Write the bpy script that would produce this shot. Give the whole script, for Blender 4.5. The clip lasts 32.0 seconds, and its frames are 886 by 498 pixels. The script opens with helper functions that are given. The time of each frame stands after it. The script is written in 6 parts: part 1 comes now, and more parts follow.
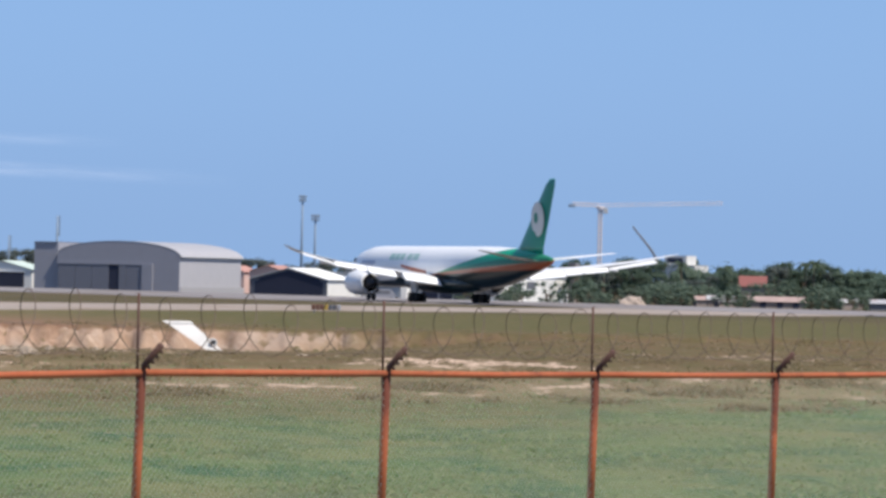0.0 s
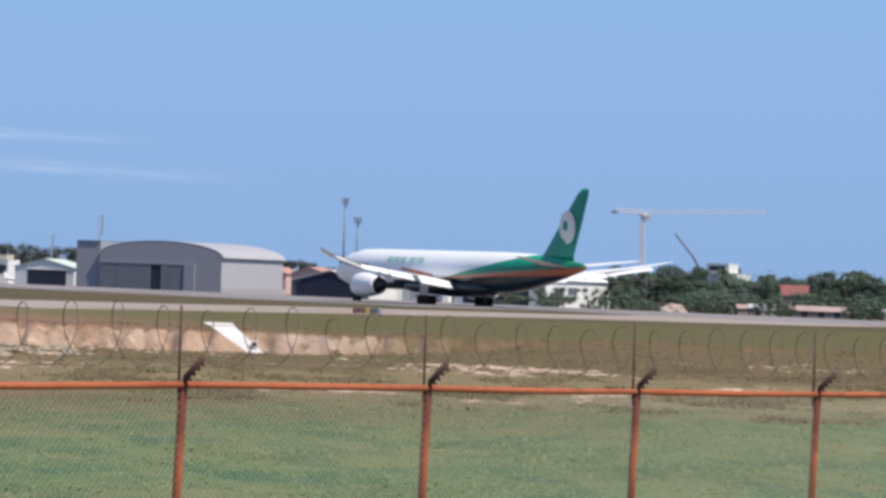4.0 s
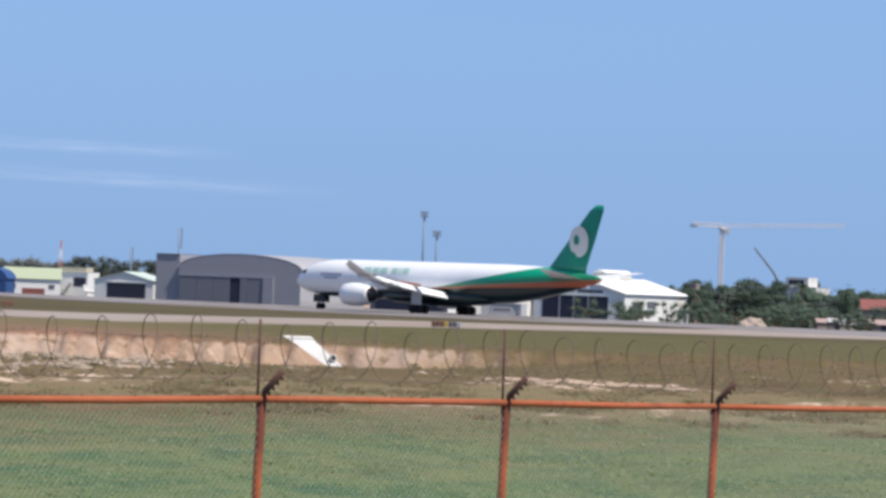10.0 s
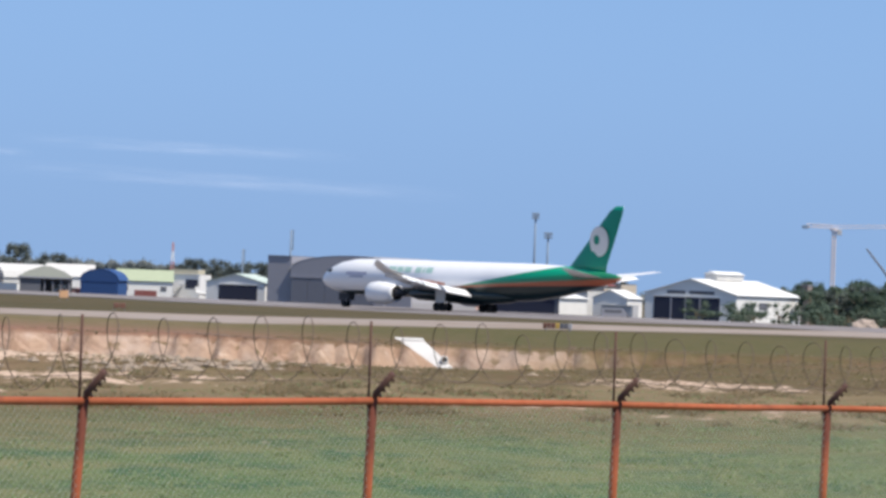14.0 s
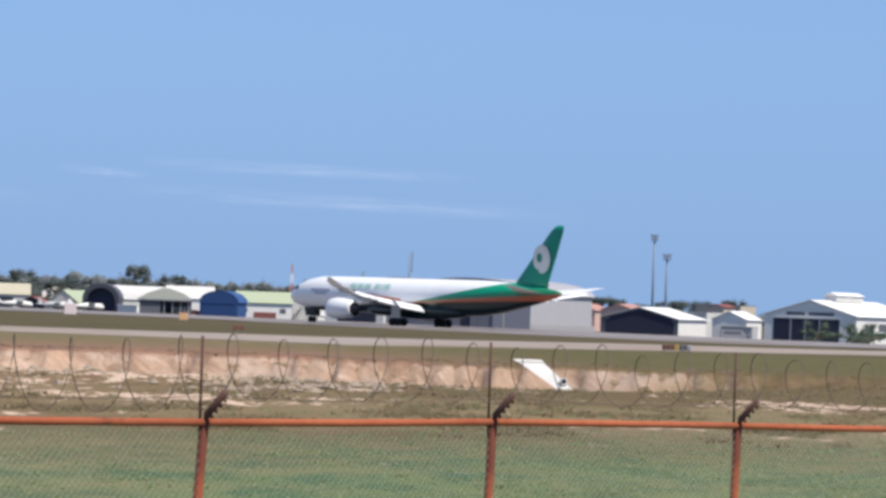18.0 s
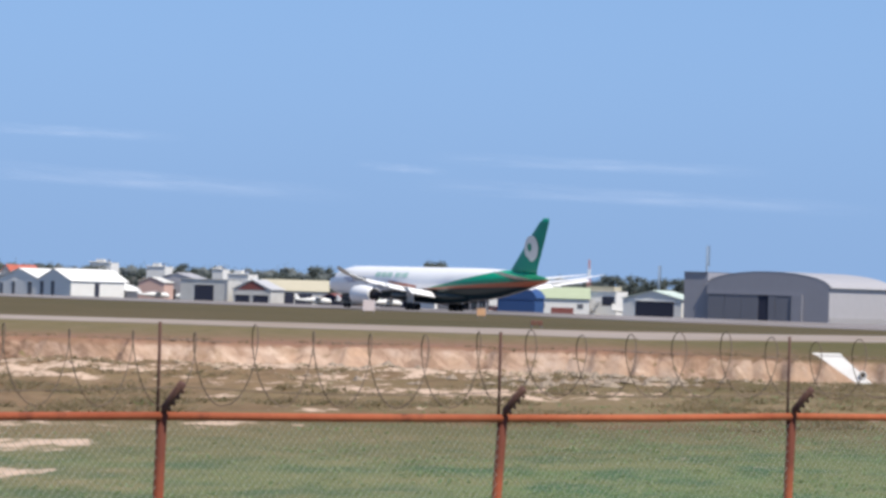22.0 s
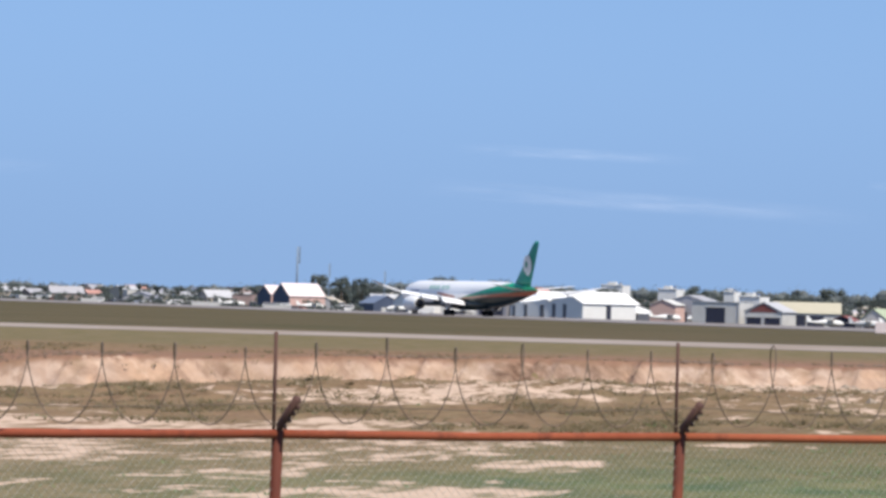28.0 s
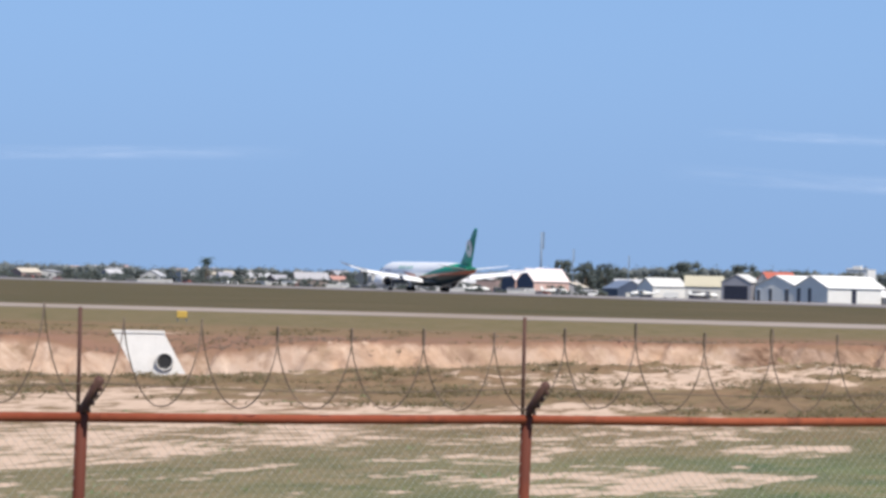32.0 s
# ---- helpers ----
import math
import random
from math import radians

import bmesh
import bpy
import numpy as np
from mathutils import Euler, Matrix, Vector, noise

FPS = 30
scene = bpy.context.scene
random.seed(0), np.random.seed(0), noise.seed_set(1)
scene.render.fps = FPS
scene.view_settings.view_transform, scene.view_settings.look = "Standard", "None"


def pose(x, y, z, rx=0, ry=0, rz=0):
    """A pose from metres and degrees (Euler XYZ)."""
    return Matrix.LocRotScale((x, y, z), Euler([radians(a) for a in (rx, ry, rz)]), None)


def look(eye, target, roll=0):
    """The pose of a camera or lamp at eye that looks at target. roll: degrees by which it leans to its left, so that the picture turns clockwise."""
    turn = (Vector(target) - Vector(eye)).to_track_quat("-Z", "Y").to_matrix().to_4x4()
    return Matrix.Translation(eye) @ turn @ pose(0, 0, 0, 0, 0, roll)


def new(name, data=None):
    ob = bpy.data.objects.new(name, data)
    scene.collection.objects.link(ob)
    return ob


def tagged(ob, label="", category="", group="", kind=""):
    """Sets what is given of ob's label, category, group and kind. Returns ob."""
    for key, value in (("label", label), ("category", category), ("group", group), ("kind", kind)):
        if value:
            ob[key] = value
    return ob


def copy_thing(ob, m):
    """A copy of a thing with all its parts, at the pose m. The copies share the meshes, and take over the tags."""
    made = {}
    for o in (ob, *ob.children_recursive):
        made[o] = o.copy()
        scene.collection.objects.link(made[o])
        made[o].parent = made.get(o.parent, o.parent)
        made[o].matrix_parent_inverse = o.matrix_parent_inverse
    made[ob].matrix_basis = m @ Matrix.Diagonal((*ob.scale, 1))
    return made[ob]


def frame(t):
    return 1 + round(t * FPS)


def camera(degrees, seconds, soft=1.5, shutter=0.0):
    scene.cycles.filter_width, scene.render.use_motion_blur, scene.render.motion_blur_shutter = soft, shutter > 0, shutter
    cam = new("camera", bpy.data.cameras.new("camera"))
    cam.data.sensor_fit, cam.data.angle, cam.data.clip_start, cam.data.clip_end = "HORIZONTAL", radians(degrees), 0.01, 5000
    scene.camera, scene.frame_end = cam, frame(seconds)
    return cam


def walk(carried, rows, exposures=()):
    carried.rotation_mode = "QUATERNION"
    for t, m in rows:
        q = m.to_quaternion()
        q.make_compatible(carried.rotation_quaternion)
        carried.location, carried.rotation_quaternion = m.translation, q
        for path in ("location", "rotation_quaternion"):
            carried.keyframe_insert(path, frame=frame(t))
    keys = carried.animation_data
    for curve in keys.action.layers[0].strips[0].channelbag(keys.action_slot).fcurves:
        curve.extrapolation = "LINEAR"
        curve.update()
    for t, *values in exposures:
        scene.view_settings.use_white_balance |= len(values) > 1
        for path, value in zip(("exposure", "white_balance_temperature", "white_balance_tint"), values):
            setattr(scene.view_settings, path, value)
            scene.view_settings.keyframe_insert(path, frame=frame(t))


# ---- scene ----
# --- camera ---
cam = camera(12.422, 32.0, soft=3.2)


def aim(x, z, turn, tilt, roll):
    return pose(x, 0, z, 0, 0, turn) @ pose(0, 0, 0, 90 + tilt, 0, 0) @ pose(0, 0, 0, 0, 0, roll)


PATH = [
    (0, aim(0.020, 3.486, -2.837, 0.377, 1.239)), (0.5, aim(0.021, 3.489, -2.658, 0.358, 1.187)), (1, aim(0.021, 3.490, -2.433, 0.369, 1.139)),
    (1.5, aim(0.020, 3.492, -2.255, 0.371, 1.154)), (2, aim(0.016, 3.499, -2.486, -0.147, 1.454)), (2.5, aim(0.015, 3.521, -1.870, 0.114, 0.987)),
    (3, aim(0.010, 3.563, -1.926, -0.225, 1.088)), (3.5, aim(0.009, 3.572, -2.356, 0.259, 1.982)), (5.5, aim(0.011, 3.578, -2.126, 0.531, 2.178)),
    (6, aim(0.011, 3.574, -2.060, 0.571, 2.291)), (6.5, aim(0.008, 3.580, -1.968, 0.647, 2.310)), (7, aim(0.010, 3.579, -1.824, 0.502, 2.309)),
    (7.5, aim(0.007, 3.577, -1.785, 0.490, 2.301)), (8, aim(0.010, 3.576, -1.765, 0.604, 2.398)), (8.5, aim(0.008, 3.576, -1.651, 0.612, 2.317)),
    (9, aim(0.011, 3.577, -1.451, 0.605, 2.218)), (9.5, aim(0.011, 3.578, -1.287, 0.580, 2.222)), (10, aim(0.009, 3.580, -1.127, 0.563, 2.165)),
    (10.5, aim(0.012, 3.580, -0.895, 0.541, 2.229)), (11, aim(0.015, 3.581, -0.599, 0.499, 2.218)), (11.5, aim(0.014, 3.580, -0.486, 0.529, 2.175)),
    (12, aim(0.014, 3.584, -0.312, 0.567, 2.280)), (12.5, aim(0.014, 3.581, -0.184, 0.427, 2.121)), (13, aim(0.012, 3.582, 0.013, 0.383, 2.091)),
    (13.5, aim(0.012, 3.580, 0.152, 0.451, 2.147)), (14, aim(0.014, 3.582, 0.439, 0.529, 2.103)), (14.5, aim(0.014, 3.581, 0.653, 0.417, 2.131)),
    (15, aim(0.011, 3.580, 0.969, 0.417, 2.080)), (15.5, aim(0.015, 3.580, 1.249, 0.400, 2.134)), (17.5, aim(0.007, 3.577, 2.141, 0.568, 1.760)),
    (18, aim(0.008, 3.577, 2.121, 0.775, 2.031)), (18.5, aim(0.008, 3.578, 2.551, 0.754, 2.815)), (19, aim(0.010, 3.575, 2.876, 0.935, 2.997)),
    (19.5, aim(0.007, 3.578, 3.324, 0.652, 2.342)), (20, aim(0.007, 3.580, 4.323, 0.696, 2.055)), (20.5, aim(0.006, 3.578, 5.123, 0.849, 1.719)),
    (21, aim(0.005, 3.580, 5.643, 0.818, 1.503)), (21.5, aim(0.005, 3.577, 5.686, 0.653, 1.525)), (22, aim(0.007, 3.580, 6.295, 0.573, 1.624)),
    (22.5, aim(0.005, 3.578, 6.781, 0.456, 1.528)), (23, aim(0.002, 3.577, 7.695, 0.573, 1.393)), (23.5, aim(-0.001, 3.575, 8.539, 0.159, 1.454)),
    (24, aim(-0.002, 3.577, 8.889, 0.560, 1.505)), (24.5, aim(-0.009, 3.580, 9.192, 0.782, 1.539)), (25, aim(-0.008, 3.576, 9.787, 0.720, 1.438)),
    (25.5, aim(-0.011, 3.577, 10.353, 0.732, 1.582)), (26, aim(-0.016, 3.575, 11.223, 0.817, 1.531)), (26.5, aim(-0.023, 3.574, 11.766, 0.763, 1.324)),
    (28.5, aim(-0.034, 3.569, 14.065, 0.597, 1.583)), (29, aim(-0.039, 3.568, 14.509, 0.306, 1.504)), (29.5, aim(-0.047, 3.565, 14.876, 0.183, 1.442)),
    (30, aim(-0.040, 3.567, 15.530, 0.242, 1.395)), (30.5, aim(-0.039, 3.566, 15.380, 0.381, 1.479)), (31, aim(-0.046, 3.567, 15.308, 0.481, 1.312)),
    (31.5, aim(-0.053, 3.569, 15.922, 0.416, 1.172)), (32, aim(-0.057, 3.571, 16.911, 0.402, 1.307)),
]
walk(cam, PATH)
# --- end of camera ---

# --- world and sun ---
SUN = Vector((0.42, -0.33, 0.845)).normalized()
world = bpy.data.worlds.new("sky")
scene.world = world
world.use_nodes = True
wn = world.node_tree.nodes
wl = world.node_tree.links
sky = wn.new("ShaderNodeTexSky")
sky.sky_type = "NISHITA"
sky.sun_disc = False
sky.sun_elevation = math.asin(SUN.z)
sky.sun_rotation = math.atan2(SUN.x, SUN.y)
sky.air_density, sky.dust_density, sky.ozone_density = 1.0, 0.25, 4.0
wn["Background"].inputs["Strength"].default_value = 0.15
lift = wn.new("ShaderNodeVectorMath")
lift.operation = "ADD"
lift.inputs[1].default_value = (0, 0, 0.19)
wl.new(wn.new("ShaderNodeTexCoord").outputs["Generated"], lift.inputs[0])
wl.new(lift.outputs[0], sky.inputs[0])
# a low layer of haze over the horizon
up = wn.new("ShaderNodeSeparateXYZ")
wl.new(lift.inputs[0].links[0].from_socket, up.inputs[0])
low = wn.new("ShaderNodeMapRange")
low.interpolation_type = "SMOOTHSTEP"
low.inputs["From Min"].default_value, low.inputs["From Max"].default_value = 0.0, 0.1
low.inputs["To Min"].default_value, low.inputs["To Max"].default_value = 0.85, 0.0
wl.new(up.outputs[2], low.inputs["Value"])
haze = wn.new("ShaderNodeMix")
haze.data_type = "RGBA"
haze.inputs[7].default_value = (1.5, 2.38, 4.05, 1)
wl.new(low.outputs[0], haze.inputs[0])
wl.new(sky.outputs[0], haze.inputs[6])
wl.new(haze.outputs[2], wn["Background"].inputs["Color"])
sun = new("sun", bpy.data.lights.new("sun", "SUN"))
sun.data.energy, sun.data.angle, sun.data.color = 5.0, radians(0.53), (1.0, 0.92, 0.81)
sun.matrix_basis = look(SUN * 50, (0, 0, 0))
scene.view_settings.exposure = 0.19


# --- materials ---
def nodes(name):
    m = bpy.data.materials.new(name)
    m.use_nodes = True
    t = m.node_tree
    return m, t, t.nodes["Principled BSDF"]


def add(t, kind, **sets):
    n = t.nodes.new("ShaderNode" + kind)
    for k, v in sets.items():
        n.inputs[k].default_value = v
    return n


def noise_at(t, scale, detail=4.0, rough=0.55, vec=None):
    n = add(t, "TexNoise", Scale=scale, Detail=detail, Roughness=rough)
    if vec:
        t.links.new(vec, n.inputs["Vector"])
    return n.outputs["Fac"]


def ramp(t, fac, stops):
    r = t.nodes.new("ShaderNodeValToRGB")
    e = r.color_ramp.elements
    while len(e) < len(stops):
        e.new(0.5)
    for k, (at, c) in zip(e, stops):
        k.position = at
        k.color = (*c, 1) if len(c) == 3 else c
    t.links.new(fac, r.inputs[0])
    return r.outputs[0]


def mixed(t, fac, a, b, mode="MIX"):
    n = t.nodes.new("ShaderNodeMix")
    n.data_type, n.blend_type = "RGBA", mode
    for sock, v in ((0, fac), (6, a), (7, b)):
        if isinstance(v, (int, float)):
            n.inputs[sock].default_value = v
        elif isinstance(v, tuple):
            n.inputs[sock].default_value = (*v, 1)
        else:
            t.links.new(v, n.inputs[sock])
    return n.outputs[2]


def calc(t, op, a, b=0.0):
    n = t.nodes.new("ShaderNodeMath")
    n.operation = op
    for i, v in enumerate((a, b)):
        if isinstance(v, (int, float)):
            n.inputs[i].default_value = v
        else:
            t.links.new(v, n.inputs[i])
    return n.outputs[0]


def paint(name, c, rough=0.6, metal=0.0, wear=0.18, scale=0.5, dirt=None, bump=0.0):
    """A painted or weathered surface: two scales of stain over one base colour."""
    m, t, b = nodes(name)
    at = t.nodes.new("ShaderNodeTexCoord").outputs["Object"]
    big = noise_at(t, scale, 5, 0.6, at)
    small = noise_at(t, scale * 9, 3, 0.6, at)
    dark = dirt or tuple(v * (1 - 1.6 * wear) for v in c)
    col = mixed(t, ramp(t, big, [(0.38, (0, 0, 0)), (0.72, (1, 1, 1))]), c, tuple(v * (1 - wear) + d * wear for v, d in zip(c, dark)))
    col = mixed(t, calc(t, "MULTIPLY", small, wear), col, dark)
    t.links.new(col, b.inputs["Base Color"])
    b.inputs["Roughness"].default_value, b.inputs["Metallic"].default_value = rough, metal
    if bump:
        n = add(t, "Bump", Strength=bump, Distance=0.02)
        t.links.new(small, n.inputs["Height"])
        t.links.new(n.outputs[0], b.inputs["Normal"])
    return m


WHITE = paint("white_paint", (0.78, 0.77, 0.74), 0.55)
OFFWHITE = paint("grimy_white", (0.62, 0.61, 0.58), 0.7, wear=0.3)
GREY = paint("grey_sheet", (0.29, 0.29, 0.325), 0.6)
DOORGREY = paint("grey_door", (0.12, 0.125, 0.145), 0.6)
PALEGREY = paint("pale_sheet", (0.45, 0.45, 0.46), 0.6)
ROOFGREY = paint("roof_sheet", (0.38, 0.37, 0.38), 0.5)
# gloom of open doorways as a colour, bluish for the reflected sky
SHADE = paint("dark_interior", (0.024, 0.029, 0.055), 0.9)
HANGARDOOR = paint("hangar_door_sheet", (0.17, 0.175, 0.205), 0.6)
BLUE = paint("blue_sheet", (0.03, 0.08, 0.22), 0.55)
GREENROOF = paint("pale_green_roof", (0.37, 0.42, 0.28), 0.6)
MINT = paint("pale_mint_roof", (0.5, 0.58, 0.52), 0.6)
CHARCOAL = paint("charcoal_sheet", (0.075, 0.08, 0.1), 0.7)
DUSTYROSE = paint("dusty_rose_roof", (0.4, 0.29, 0.26), 0.75, wear=0.35)
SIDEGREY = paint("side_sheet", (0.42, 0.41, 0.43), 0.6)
OLIVE = paint("olive_canvas", (0.2, 0.21, 0.18), 0.8)
CREAM = paint("cream_roof", (0.46, 0.42, 0.31), 0.6)
RED = paint("red_tile", (0.42, 0.11, 0.07), 0.7)
RUSTRED = paint("rust_red_roof", (0.22, 0.07, 0.06), 0.7)
PINK = paint("salmon_wall", (0.62, 0.42, 0.36), 0.8)
ROSE = paint("pale_salmon_roof", (0.72, 0.61, 0.58), 0.6)
BEIGE = paint("beige_wall", (0.5, 0.44, 0.36), 0.8)
SLATE = paint("slate_blue_roof", (0.16, 0.2, 0.28), 0.6)
TILE = paint("faded_tile", (0.43, 0.23, 0.19), 0.75)
BROWN = paint("brown_render", (0.25, 0.205, 0.18), 0.8)
NAVY = paint("navy_roof", (0.06, 0.08, 0.13), 0.6)
CONCRETE = paint("concrete", (0.66, 0.64, 0.61), 0.85, wear=0.3, scale=0.8, bump=0.3)
STEEL = paint("galvanised", (0.25, 0.25, 0.26), 0.5, 0.6)
NET = paint("zinc_wire", (0.42, 0.42, 0.38), 0.5, 0.2)
FARSTEEL = paint("mast_steel", (0.19, 0.255, 0.34), 0.7)
CRANE = paint("crane_paint", (0.66, 0.6, 0.6), 0.6)
BLACK = paint("black", (0.02, 0.02, 0.022), 0.8)
YELLOW = paint("sign_yellow", (0.55, 0.36, 0.07), 0.6)
PEACH = paint("sign_orange", (0.62, 0.36, 0.19), 0.6)
SIGN = paint("sign_brown", (0.17, 0.075, 0.05), 0.7)
BARK = paint("bark", (0.12, 0.09, 0.06), 0.9)


# --- mesh helpers ---
def mesh(name, verts, faces, mat, smooth=False):
    me = bpy.data.meshes.new(name)
    me.from_pydata(verts, [], faces)
    me.materials.append(mat)
    if smooth:
        me.polygons.foreach_set("use_smooth", [True] * len(me.polygons))
    me.update()
    return me


def part(name, bm, mat, parent=None, label="", smooth=False):
    bmesh.ops.recalc_face_normals(bm, faces=bm.faces)
    me = bpy.data.meshes.new(name)
    bm.to_mesh(me)
    bm.free()
    me.materials.append(mat)
    if smooth:
        me.polygons.foreach_set("use_smooth", [True] * len(me.polygons))
    ob = new(name, me)
    ob.parent = parent
    if label:
        ob["label"] = label
    return ob


def empty(name, m, label, category, group="", kind=""):
    ob = new(name)
    ob.matrix_basis = m
    return tagged(ob, label, category, group, kind)


def box(bm, x0, x1, y0, y1, z0, z1, bevel=0.0):
    r = bmesh.ops.create_cube(bm, size=1, matrix=Matrix.LocRotScale(((x0 + x1) / 2, (y0 + y1) / 2, (z0 + z1) / 2), None, (x1 - x0, y1 - y0, z1 - z0)))
    if bevel:
        es = {e for v in r["verts"] for e in v.link_edges}
        bmesh.ops.bevel(bm, geom=list(es), offset=bevel, segments=2, affect="EDGES", profile=0.5)
    return bm


def prism(bm, outline, y0, y1):
    """Extrudes an outline in x and z from y0 to y1."""
    a = [bm.verts.new((x, y0, z)) for x, z in outline]
    b = [bm.verts.new((x, y1, z)) for x, z in outline]
    n = len(outline)
    bm.faces.new(a)
    bm.faces.new(b[::-1])
    for i in range(n):
        bm.faces.new((a[i], b[i], b[(i + 1) % n], a[(i + 1) % n]))
    return bm


def tube(bm, pts, r, n=8, r1=None):
    """A round bar along points; it tapers to r1."""
    pts = [Vector(p) for p in pts]
    rings = []
    for i, p in enumerate(pts):
        d = (pts[min(i + 1, len(pts) - 1)] - pts[max(i - 1, 0)]).normalized()
        u = d.cross((0, 0, 1)) if abs(d.z) < 0.95 else d.cross((1, 0, 0))
        u.normalize()
        w = d.cross(u)
        q = r if r1 is None else r + (r1 - r) * i / (len(pts) - 1)
        rings.append([bm.verts.new(p + (u * math.cos(a) + w * math.sin(a)) * q) for a in (2 * math.pi * k / n for k in range(n))])
    loft(bm, rings)
    return bm


def loft(bm, rings, caps=True):
    for a, b in zip(rings, rings[1:]):
        n = len(a)
        for k in range(n):
            bm.faces.new((a[k], a[(k + 1) % n], b[(k + 1) % n], b[k]))
    if caps:
        bm.faces.new(rings[0][::-1])
        bm.faces.new(rings[-1])


B = bmesh.new
LOW = -1.3      # the ground behind the runway lies a little lower
RUN = (-0.619, 0.785)   # the runway's way
MID = (6.0, 633.3)
RUNZ = -0.35    # the runway's level; the near grass lies at zero


# --- ground ---
def bank_y(x):
    return 250 - min(62, max(0, -x - 35)) + 4.0 * noise.noise((x * 0.06, 3.1, 0)) + 2.2 * noise.noise((x * 0.25, 1.7, 0)) + 1.8 * noise.noise((x * 0.8, 6.7, 0)) + 1.3 * noise.noise((x * 1.7, 8.7, 0)) + 3.0 * math.exp(-((x + 51.4) / 1.3) ** 2)


def hummock(x, y):
    """Low hummocks on the rough ground before the ditch."""
    rough = min(1, max(0, (y - 100) / 40)) * min(1, max(0.35, (4 - x) / 25))
    return rough * (0.26 * noise.noise((x * 0.4, y * 0.22, 21.0)) + 0.19 * noise.noise((x * 1.1, y * 0.5, 22.0)))


def ground_z(x, y):
    return ground_form(x, y) - 0.85 * math.exp(-((x + 76.5) / 6) ** 4 - ((y - 197) / 13) ** 4) - 0.42 * math.exp(-((x + 55) / 8) ** 4 - ((y - 144) / 13) ** 4)


def ground_form(x, y):
    off = (x - MID[0]) * RUN[1] - (y - MID[1]) * RUN[0]
    z = RUNZ * min(1, max(0, (off + 125) / 65)) + (LOW - RUNZ) * min(1, max(0, (off - 34) / 14))
    b = bank_y(x)
    depth = 1.75 * min(1, max(0.12, (22 - x) / 22)) + 0.85 * min(1, max(0, (-x - 45) / 22))
    if y > b:
        lip = 0.4 * noise.noise((x * 0.12, 9.3, 0)) * max(0, 1 - (y - b) / 12)
        return z + lip
    k = b - y
    face = 3.8 + 1.3 * noise.noise((x * 0.22, 4.4, 0)) + 0.9 * noise.noise((x * 0.9, 7.4, 0)) + 0.6 * noise.noise((x * 2.3, 2.4, 0))
    if k < face:
        return -depth * (k / face) + (0.26 * noise.noise((x * 0.45, y * 0.6, 2.0)) + 0.26 * noise.noise((x * 1.3 + y * 0.9, y * 0.7, 3.0)) + 0.16 * noise.noise((x * 2.6 + y * 1.6, y * 0.8, 4.0))) * min(1, k)
    return -depth * max(0, 1 - (k - face) / (70 + 36 * min(1, max(0, (-x - 40) / 25)))) + (0.1 * noise.noise((x * 0.15, y * 0.15, 5.0)) + hummock(x, y)) * min(1, max(0, (y - 40) / 30))


# places where the sand lies open: middle, half widths, how bare
SANDY = ((8.5, 160, 5.0, 8, 0.42), (18.5, 142, 5, 4, 0.5), (11.5, 131, 3, 4, 0.35), (-16, 167, 7, 14, 0.6), (-21, 187, 6, 10, 0.55), (-27, 172, 5, 12, 0.35), (-36, 165, 5, 12, 0.5),
         (-22.5, 129, 2, 3, 0.6), (-18.5, 86, 1.6, 3, 0.8), (-17, 104, 0.8, 1.5, 0.8), (-12, 113, 1.2, 2, 0.8), (-9, 114.5, 1, 2, 0.7), (-46, 206, 10, 16, -0.6), (-35, 163, 3.4, 6, 0.4), (-18, 70.5, 2.0, 4.5, 0.7))


def bare(x, y):
    """How bare of grass the ground is: 0 for turf, 1 for open sand."""
    n = 0.6 * noise.noise((x * 0.1, y * 0.045, 0)) + 0.4 * noise.noise((x * 0.33, y * 0.14, 4)) + 0.22 * noise.noise((x * 0.9, y * 0.4, 8))
    west = min(1, max(0, (-x - 13) / 9)) if y < 118 else min(1, max(0, (-x - 6) / 16))
    gain = (0.22 if y < 118 else -0.05) * west - (0.42 if y < 118 else 0.2) * (1 - west)
    gain += 0.2 * math.exp(-((y - 141) / 9) ** 2) + (-0.12 if y > 200 else 0)
    if y > 225:
        gain -= 0.6
    gain += 0.07 * min(1, max(0, (-x - 18) / 6)) if y < 118 else 0.03 * min(1, max(0, (-x - 30) / 12))
    gain += sum(q * math.exp(-((x - cx) / rx) ** 4 - ((y - cy) / ry) ** 4) for cx, cy, rx, ry, q in SANDY)
    return min(1, max(0, (n + gain + 0.12) / 0.55))


def spread(*runs):
    out = []
    for a, b, n in runs:
        out += [a + (b - a) * i / n for i in range(n)]
    return out + [runs[-1][1]]


XS = spread((-4200, -800, 8), (-800, -140, 22), (-140, 40, 520), (40, 200, 30), (200, 4200, 12))
YS = spread((-300, 40, 8), (40, 100, 50), (100, 180, 80), (180, 232, 80), (232, 262, 60), (262, 330, 16), (330, 1300, 60), (1300, 4800, 8))


def fall_attr(t):
    """How far down the cut face a point lies: 0 at the lip, 1 at the foot."""
    n = t.nodes.new("ShaderNodeAttribute")
    n.attribute_name = "fall"
    return n.outputs["Fac"]


